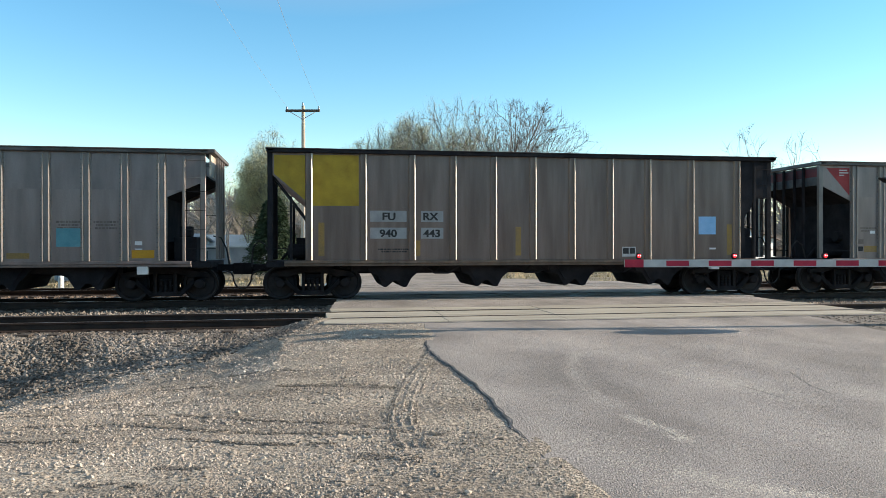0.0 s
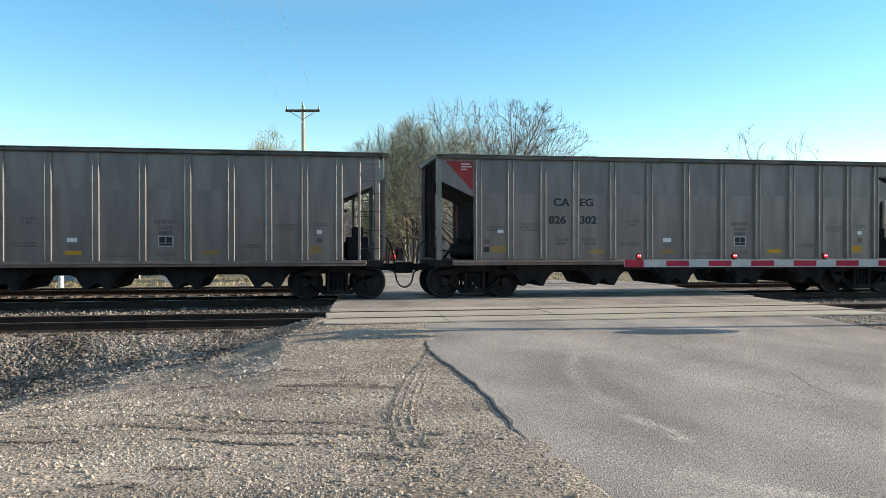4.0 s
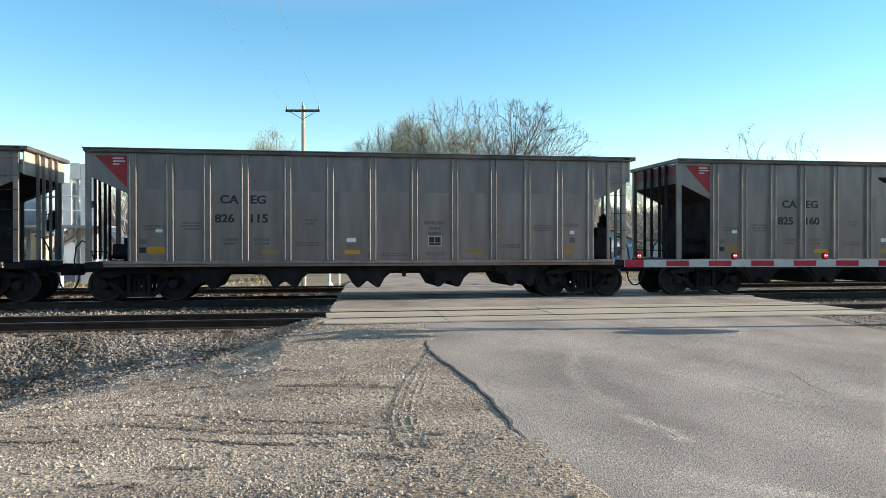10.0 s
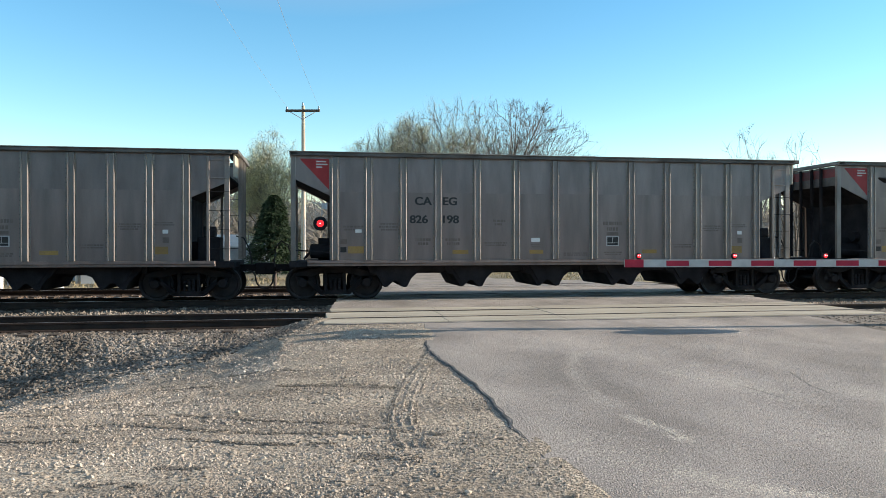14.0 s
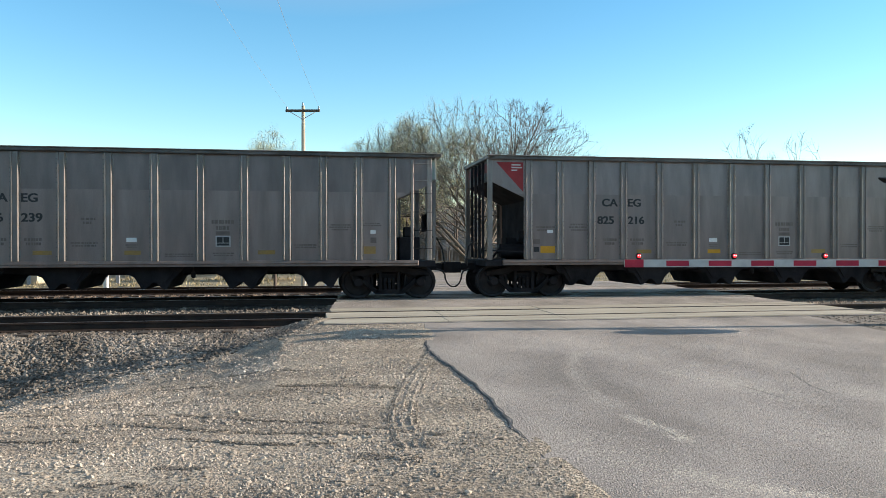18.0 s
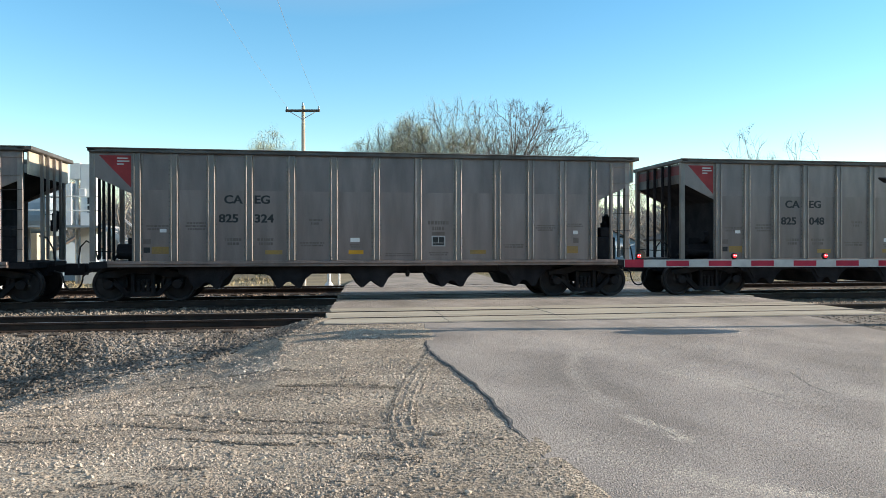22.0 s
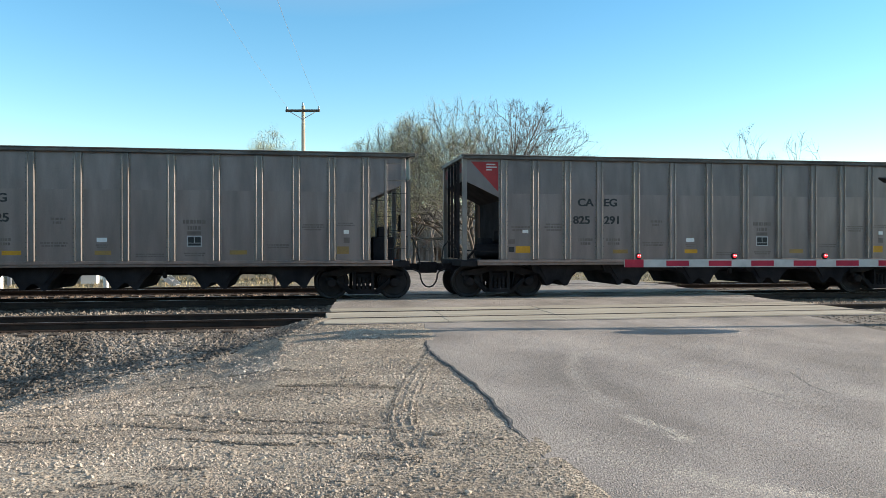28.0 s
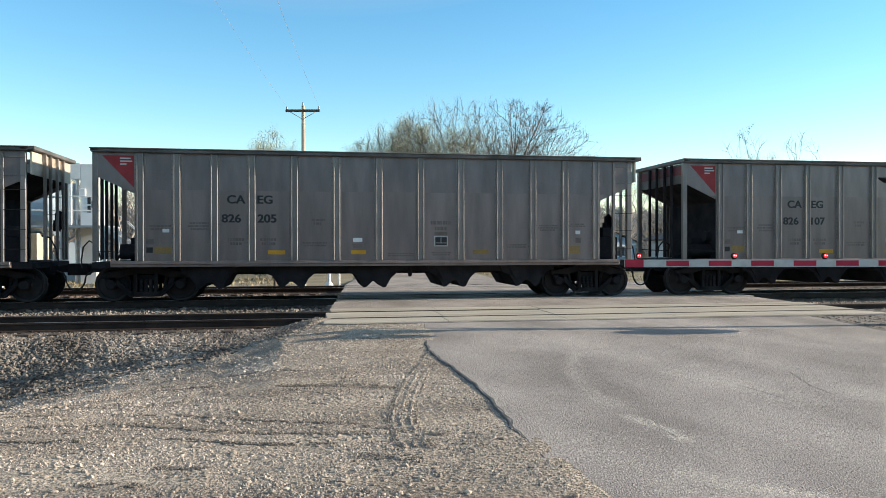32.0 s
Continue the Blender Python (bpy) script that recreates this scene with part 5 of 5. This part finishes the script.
        for s in (-1, 1):
            part("corner_post", Mesh().box(e * (7.27 if first or s > 0 else 7.2) - 0.065, e * (7.27 if first or s > 0 else 7.2) + 0.065, min(s * 1.5, s * 1.61), max(s * 1.5, s * 1.61), 1.08, top - 0.1), ALU_RIB if A else BLACK, car, bevel=0.006)
            if A and not first or not A:
                part("ladder_stile", Mesh().box(e * 6.72 - 0.035, e * 6.72 + 0.035, min(s * 1.52, s * 1.64), max(s * 1.52, s * 1.64), 1.08, 2.8 if first else top - 0.18), ALU_RIB if A else BLACK, car, bevel=0.006)
                for z in (1.4, 1.9, 2.4) if first else (1.4, 1.9, 2.4, 2.9, 3.26, 3.72):
                    part("rung", Mesh().tube((e * 6.72, s * 1.63, z), (e * 7.27, s * 1.63, z), 0.009, n=6), ALU_RIB if A and z > 3.1 else BLACK, car)
            else:
                part("grab_rail", Mesh().tube((e * 7.27, s * 1.58, 1.35), (e * 6.25, s * 1.58, 1.3), 0.014, n=6), BLACK, car)
        part("end_platform", Mesh().box(min(e * 5.6, e * 7.38), max(e * 5.6, e * 7.38), -1.52, 1.52, 0.9, 1.06), BLACK, car, "dark end platform", bevel=0.01)
        if first:
            part("brake_cylinder", Mesh().lathe([(0.05, -0.5), (0.2, -0.46), (0.2, 0.3), (0.12, 0.42), (0.04, 0.44)], (-6.35, -0.85, 1.33), "x", 16).box(-6.6, -6.1, -0.7, -0.2, 1.06, 1.7).lathe([(0.16, -0.3), (0.18, 0), (0.16, 0.3)], (-6.0, -0.9, 1.75), "x", 12), BLACK, car, "black brake gear")
            part("brake_lever", Mesh().path([(-7.0, -0.6, 1.1), (-6.7, -0.6, 1.45), (-6.2, -0.6, 1.5)], 0.04, 6), BLACK, car)
        else:
            part("air_reservoir", Mesh().lathe([(0.06, -0.55), (0.24, -0.48), (0.24, 0.48), (0.06, 0.55)], (6.3, -0.4, 1.36), "y", 18), BLACK, car, "black air reservoir")
            part("valve_box", Mesh().box(6.4, 6.98, -1.25, -0.5, 1.06, 1.72).box(6.55, 6.85, -1.2, -0.8, 1.72, 2.0), BLACK, car, "black valve box", bevel=0.02)
            part("brake_wheel", Mesh().lathe([(0.26, -0.02), (0.28, 0.0), (0.26, 0.02), (0.22, 0.0)], (7.42, 0.55, 2.2), "x", 20).box(7.3, 7.42, 0.5, 0.6, 1.95, 2.4).box(7.3, 7.38, 0.35, 0.75, 1.9, 2.2), BLACK, car, "hand brake wheel")
        part("coupler", Mesh().box(min(e * 7.3, e * 7.9), max(e * 7.3, e * 7.9), -0.09, 0.09, 0.76, 0.96).box(min(e * 7.82, e * 8.12), max(e * 7.82, e * 8.12), -0.17, 0.17, 0.68, 1.0), GRIME, car, "knuckle coupler", bevel=0.02)
        hose = [(e * 7.6, -0.3, 0.8), (e * 7.78, -0.34, 0.74)] + [(e * (7.84 + 0.25 * (1 - math.cos(math.pi * 0.5 * i / 8))), -0.36, 0.64 - 0.36 * math.sin(math.pi * 0.5 * i / 8)) for i in range(9)]
        part("air_hose", Mesh().path(hose, 0.025, 6), RUBBER, car, "hanging black air hose")
        if first:
            part("cable_loop", Mesh().path([(e * 7.3, -0.9, 1.1), (e * 7.42, -0.9, 1.5), (e * 7.6, -0.9, 1.62), (e * 7.75, -0.9, 1.45), (e * 7.8, -0.9, 1.1), (e * 7.78, -0.9, 0.9)], 0.022, 6), RUBBER, car)
        else:
            part("cable_loop", Mesh().path([(e * 7.35, -0.7, 1.75), (e * 7.55, -0.7, 1.7), (e * 7.7, -0.7, 1.4), (e * 7.78, -0.7, 0.95)], 0.022, 6), RUBBER, car)
        make_truck(car, e * 6.15)
        for q in (-0.875, 0.875):
            make_wheelset(car, e * 6.15 + q)
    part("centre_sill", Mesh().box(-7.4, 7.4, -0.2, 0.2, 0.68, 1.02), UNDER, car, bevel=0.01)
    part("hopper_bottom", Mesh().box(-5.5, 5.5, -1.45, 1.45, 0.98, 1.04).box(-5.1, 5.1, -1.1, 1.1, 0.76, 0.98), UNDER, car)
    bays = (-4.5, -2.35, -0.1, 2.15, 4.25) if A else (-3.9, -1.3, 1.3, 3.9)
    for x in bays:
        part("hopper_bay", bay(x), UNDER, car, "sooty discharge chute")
    for x in bays[:-1] if not A else ():
        part("brake_rod", Mesh().path([(x + 0.75, -1.3, 0.95), (x + 1.1, -1.3, 0.72), (x + 1.5, -1.3, 0.72), (x + 1.85, -1.3, 0.95)], 0.03, 6).path([(x + 1.1, -1.3, 0.72), (x + 1.3, -1.3, 0.95), (x + 1.5, -1.3, 0.72)], 0.025, 6), UNDER, car)
    if A:
        part("valve", Mesh().lathe([(0.03, 0), (0.06, 0.04), (0.06, 0.14), (0.03, 0.18)], (0.9, -1.2, 0.62), "z", 10).tube((0.9, -1.2, 0.78), (0.9, -1.2, 1.0), 0.02), GRIME, car)
    else:
        part("sill_lamp_box", Mesh().box(5.35, 5.6, -1.62, -1.45, 0.78, 0.97), SIDING, car, "small pale box under the sill", bevel=0.01)


def bars(car, x, z, w, rows, material, name="stencil_block", h=0.05):
    """Unreadable small lettering as plain bars."""
    m, gw = Mesh(), random.Random(int(x * 100) + len(rows))
    for i, f in enumerate(rows):
        at, end = x + (w - w * f) / 2, x + (w + w * f) / 2
        while at < end - 0.02:
            run = min(gw.uniform(0.025, 0.09), end - at)
            m.box(at, at + run, -HALF - 0.0035, -HALF - 0.001, z - i * h * 1.6 - h, z - i * h * 1.6)
            at += run + gw.uniform(0.01, 0.03)
    return tagged(part(name, m, material, car), kind="stuff")


def panel(car, name, x0, x1, z0, z1, material, label="", lift=0.004):
    return part(name, Mesh().box(x0, x1, -HALF - lift, -HALF - 0.001, z0, z1), material, car, label)


SHAPES = (((0.1, 0.1), (0.2, 0.9), (0.3, 0.2), (0.8, 0.15)), ((0.1, 0.8), (0.5, 0.95), (0.85, 0.5), (0.5, 0.05), (0.15, 0.45), (0.3, 0.85)), ((0.05, 0.0), (0.3, 1.0), (0.4, 0.45), (0.85, 0.9), (0.9, 0.0)),
          ((0.9, 0.85), (0.2, 0.8), (0.15, 0.5), (0.75, 0.45), (0.15, 0.45), (0.2, 0.05), (1.0, 0.2)), ((0.15, 0.0), (0.2, 0.95), (0.75, 0.75), (0.25, 0.5), (0.9, 0.05)))


def scrawl(car, x, z, w, h, material, seed, strokes=5, thick=0.013):
    """Illegible sprayed strokes."""
    g = random.Random(seed)
    m = Mesh()
    for i in range(strokes):
        x0 = x + w * i / strokes
        u = w / strokes
        pts = [(x0 + u * (a + g.uniform(-0.3, 0.3)), z + h * (b + g.uniform(-0.3, 0.3))) for a, b in SHAPES[g.randrange(5)]]
        for (a, b), (c, d) in zip(pts, pts[1:]):
            l = math.hypot(c - a, d - b) or 1
            nx_, nz_ = -(d - b) / l * thick, (c - a) / l * thick
            yy = -HALF - 0.001 - 0.00006 * len(m.f)
            m.add([(a - nx_, yy, b - nz_), (c - nx_, yy, d - nz_), (c + nx_, yy, d + nz_), (a + nx_, yy, b + nz_)], [(0, 1, 2, 3)])
    return tagged(part("scrawl", m, material, car, turn=False), "chalky sprayed scrawl", kind="stuff")


def common_marks(car):
    tri = part("corner_triangle", Mesh().prism([(-7.1, 3.81), (-6.32, 2.98), (-6.32, 3.81)], -HALF - 0.006, -HALF - 0.0035), RED, car, "red corner triangle")
    for i, w in enumerate((0.26, 0.3, 0.16)):
        part("sign_bar", Mesh().box(-6.66, -6.66 + w, -HALF - 0.009, -HALF - 0.0065, 3.72 - i * 0.075, 3.755 - i * 0.075), LETTER_W, tri)
    panel(car, "label_plate", -5.62, -5.45, 1.83, 1.92, WHITE, "small white label")
    panel(car, "label_plate", -6.02, -5.86, 1.3, 1.44, LETTER, "small black label")
    panel(car, "label_plate", -6.04, -5.84, 1.52, 1.66, FAINT)
    panel(car, "label_plate", -0.7, -0.45, 1.58, 1.69, WHITE, "small white label")
    panel(car, "label_plate", 5.58, 5.72, 1.8, 1.9, WHITE, "small white label")
    panel(car, "label_plate", 5.58, 5.74, 1.55, 1.7, FAINT)
    box = panel(car, "data_panel", 1.52, 1.9, 1.46, 1.74, LETTER_W, "white framed black data panel")
    part("data_field", Mesh().box(1.548, 1.7, -HALF - 0.007, -HALF - 0.0045, 1.56, 1.715).box(1.718, 1.872, -HALF - 0.007, -HALF - 0.0045, 1.56, 1.715).box(1.548, 1.872, -HALF - 0.007, -HALF - 0.0045, 1.485, 1.545), LETTER, box)
    panel(car, "data_header", 1.53, 1.88, 1.77, 1.86, FAINT)
    bars(car, -5.95, 2.02, 0.55, (1, 0.9), FAINT)
    bars(car, -4.98, 2.1, 0.62, (0.9, 1, 0.8), FAINT)
    bars(car, -3.98, 1.68, 0.42, (1, 0.7), FAINT, h=0.07)
    bars(car, -3.15, 1.68, 0.45, (1, 0.8), FAINT, h=0.07)
    bars(car, -2.05, 1.58, 0.65, (1, 0.9), FAINT, h=0.045)
    bars(car, -1.8, 2.2, 0.35, (1, 0.7), FAINT, h=0.06)
    bars(car, -0.72, 1.52, 0.3, (1, 0.8), FAINT, h=0.035)
    bars(car, 0.25, 1.28, 0.7, (1, 1), FAINT, h=0.035)
    bars(car, 1.45, 1.3, 0.55, (1, 0.9), FAINT, h=0.035)
    bars(car, 1.42, 2.16, 0.6, (1, 0.6), FAINT, h=0.1)
    bars(car, 3.55, 1.52, 0.6, (1, 0.9), FAINT, h=0.04)
    bars(car, 4.48, 2.06, 0.6, (0.9, 1, 0.8), FAINT, h=0.04)
    bars(car, 5.38, 2.1, 0.5, (0.8, 1), FAINT, h=0.035)


def patches(car, g):
    """Conspicuity patches along the sill, some bright, some dirty."""
    for x0, x1, z0, z1 in ((-5.82, -5.36, 1.27, 1.46), (-2.95, -2.5, 1.25, 1.36), (-0.75, -0.35, 1.25, 1.36), (2.6, 3.05, 1.25, 1.36), (5.28, 5.72, 1.26, 1.46)):
        panel(car, "reflector_patch", x0, x1, z0, z1, YELLOW if g.random() < 0.3 else YELLOW_OLD)


TRAIN = {}
GROUP = "coal hopper cars of the train"
RIBBED = thing("hopper_car", "weathered aluminium coal hopper car with a red corner triangle", "railway hopper car", pose(car_x(-2, 0), TRAIN_Y, 0), GROUP)
make_body(RIBBED, "ribbed")
plain = copy_thing(RIBBED, pose(car_x(-1, 0), TRAIN_Y, 0))
common_marks(RIBBED)
TRAIN[-2] = RIBBED
NUMBERS = {1: "826232", 3: "826343", 4: "826302", 5: "826174", 6: "825264", 7: "825274", 8: "825240", 9: "826115", 10: "825160", 11: "825347", 12: "826192", 13: "826198", 14: "826124", 15: "826243",
           16: "826239", 17: "825216", 18: "826050", 19: "826046", 20: "825324", 21: "825048", 22: "826200", 23: "825083", 24: "825115", 25: "825125", 26: "825291", 27: "825245", 28: "825242",
           29: "826205", 30: "826107"}
for k in [1] + list(range(3, 33)):
    TRAIN[k] = copy_thing(RIBBED, pose(car_x(k, 0), TRAIN_Y, 0))
g = random.Random(4)
for k, car in TRAIN.items():
    patches(car, random.Random(40 + k) if k not in (1, 23) else random.Random(7))
    n = NUMBERS.get(k)
    if n:
        for text, x, z in (("CA", -4.0, 2.6), ("EG", -3.22, 2.6), (n[:3], -4.14, 2.1), (n[3:], -3.22, 2.1)):
            lettering(text, 0.215, LETTER, car, x, -HALF - 0.003, z)
tagged(plain, "pale grey coal hopper car with a teal placard")
TRAIN[-1] = plain
panel(plain, "placard", 3.6, 4.2, 1.46, 1.93, TEAL, "dull teal placard")
panel(plain, "reflector_patch", 5.42, 5.98, 1.16, 1.37, YELLOW)
panel(plain, "label_plate", 5.5, 5.68, 1.5, 1.6, WHITE, "small white label")
panel(plain, "label_plate", 5.5, 5.68, 1.38, 1.41, WHITE)
part("sill_lamp_box", Mesh().box(5.55, 5.82, -1.62, -1.45, 0.74, 0.96), SIDING, plain, "small pale box under the sill", bevel=0.01)
panel(plain, "reflector_patch", 2.43, 2.97, 1.16, 1.3, YELLOW_OLD)
for x in (3.6, 4.5):
    bars(plain, x, 2.12, 0.6, (1, 0.8, 0.9), FAINT)

OLIVE_CAR = thing("hopper_car", "grimy grey-brown coal hopper car with yellow painted panels", "railway hopper car", pose(car_x(0, 0), TRAIN_Y, 0), GROUP)
make_body(OLIVE_CAR, "olive")
TRAIN[0] = OLIVE_CAR
part("painted_panel", Mesh().prism([(-7.16, 3.9), (-7.16, 3.4), (-6.26, 2.62), (-6.26, 3.9)], -HALF - 0.004, -HALF - 0.001), PAINT_YELLOW, OLIVE_CAR, "dull yellow painted end panel")
panel(OLIVE_CAR, "painted_panel", -6.14, -4.92, 2.55, 3.92, PAINT_YELLOW, "dull yellow painted panel")
for x0, x1, z0, text in ((-4.62, -3.62, 2.13, "FU"), (-4.62, -3.62, 1.67, "940"), (-3.22, -2.6, 2.13, "RX"), (-3.22, -2.6, 1.67, "443")):
    panel(OLIVE_CAR, "lettering_panel", x0, x1, z0, z0 + 0.3, PLATE, "dusty white lettering panel")
    lettering(text, 0.2, LETTER, OLIVE_CAR, x0 + (0.34 if x1 - x0 > 0.9 and text == "FU" else 0.26 if x1 - x0 > 0.9 else 0.06), -HALF - 0.007, z0 + 0.05)
panel(OLIVE_CAR, "placard", 4.96, 5.5, 1.8, 2.32, BLUE, "light blue placard")
panel(OLIVE_CAR, "label_plate", 5.3, 5.5, 1.36, 1.41, WHITE)
for x, z in ((-6.0, 2.1), (-3.4, 1.62), (-0.55, 2.0), (5.85, 2.1)):
    panel(OLIVE_CAR, "reflector_patch", x, x + 0.16, 1.2, z, YELLOW_OLD)
box = panel(OLIVE_CAR, "data_panel", 2.6, 3.02, 1.16, 1.44, LETTER_W, "white framed black data panel")
part("data_field", Mesh().box(2.63, 2.8, -HALF - 0.007, -HALF - 0.0045, 1.24, 1.41).box(2.83, 2.99, -HALF - 0.007, -HALF - 0.0045, 1.24, 1.41), LETTER, box)
bars(OLIVE_CAR, -4.4, 1.4, 0.9, (1, 0.8), LETTER, h=0.04)

BROWN_CAR = thing("hopper_car", "dark brown grimy coal hopper car with a black lettering panel", "railway hopper car", pose(car_x(2, 0), TRAIN_Y, 0), GROUP)
make_body(BROWN_CAR, "brown")
TRAIN[2] = BROWN_CAR
panel(BROWN_CAR, "lettering_panel", -4.62, -3.68, 1.5, 2.38, BLACK, "black lettering panel")
lettering("CITX", 0.22, LETTER_W, BROWN_CAR, -4.56, -HALF - 0.007, 2.04)
lettering("680570", 0.22, LETTER_W, BROWN_CAR, -4.56, -HALF - 0.007, 1.63).scale.x *= 0.86
panel(BROWN_CAR, "placard", 4.98, 5.46, 1.84, 2.34, BLUE_DULL, "dirty blue placard")
panel(BROWN_CAR, "label_plate", -5.36, -5.1, 1.5, 1.72, WHITE, "white label")
for x, w in ((-6.15, 0.55), (-3.2, 0.6), (-0.9, 0.6), (1.4, 0.5), (5.6, 0.5)):
    panel(BROWN_CAR, "reflector_patch", x, x + w, 1.42, 1.6, YELLOW_OLD)
box = panel(BROWN_CAR, "data_panel", 2.5, 2.92, 1.2, 1.5, LETTER_W, "white framed black data panel")
part("data_field", Mesh().box(2.53, 2.7, -HALF - 0.007, -HALF - 0.0045, 1.28, 1.47).box(2.73, 2.89, -HALF - 0.007, -HALF - 0.0045, 1.28, 1.47), LETTER, box)
panel(BROWN_CAR, "end_cap_panel", -7.15, -6.3, 3.56, 3.8, RED_DIRTY, "dull red end panel")

scrawl(TRAIN[18], -1.5, 2.05, 2.4, 0.5, CHALK, 5, 6, 0.014)
scrawl(TRAIN[18], 2.5, 2.05, 0.55, 0.5, CHALK, 6, 2)
scrawl(TRAIN[18], -3.15, 1.68, 0.85, 0.36, CHALK, 8, 5)
scrawl(TRAIN[22], -2.2, 1.62, 1.95, 0.46, CHALK, 9, 5, 0.032)
for z in (1.46, 1.53):
    panel(TRAIN[22], "scrawl_underline", -2.1, -0.55, z, z + 0.045, CHALK, "pale sprayed underline", 0.004)
scrawl(TRAIN[22], 2.6, 1.75, 0.6, 0.3, CHALK, 11, 3)
for k in (18, 22):
    tagged(TRAIN[k], "weathered aluminium coal hopper car with pale sprayed scrawls")


def motions():
    """The train passes at about fifteen metres a second; wheels roll while their car is before the camera."""
    times = steps(0, 32, 1.0)
    for k, car in TRAIN.items():
        walk(car, [(t, pose(car_x(k, t), TRAIN_Y, 0)) for t in times])
        near = [i / 30 for i in range(0, 961) if -17 < car_x(k, i / 30) < 27]
        if not near:
            continue
        rows = sorted({0.0, 32.0, *near})
        for o in car.children:
            if o.name.split(".")[0] == "wheelset":
                x = o.matrix_basis.translation.x
                walk(o, [(t, pose(x, 0, WHEEL_R, 0, math.degrees(car_x(k, min(max(t, near[0]), near[-1])) / WHEEL_R) % 360, 0)) for t in rows])


motions()
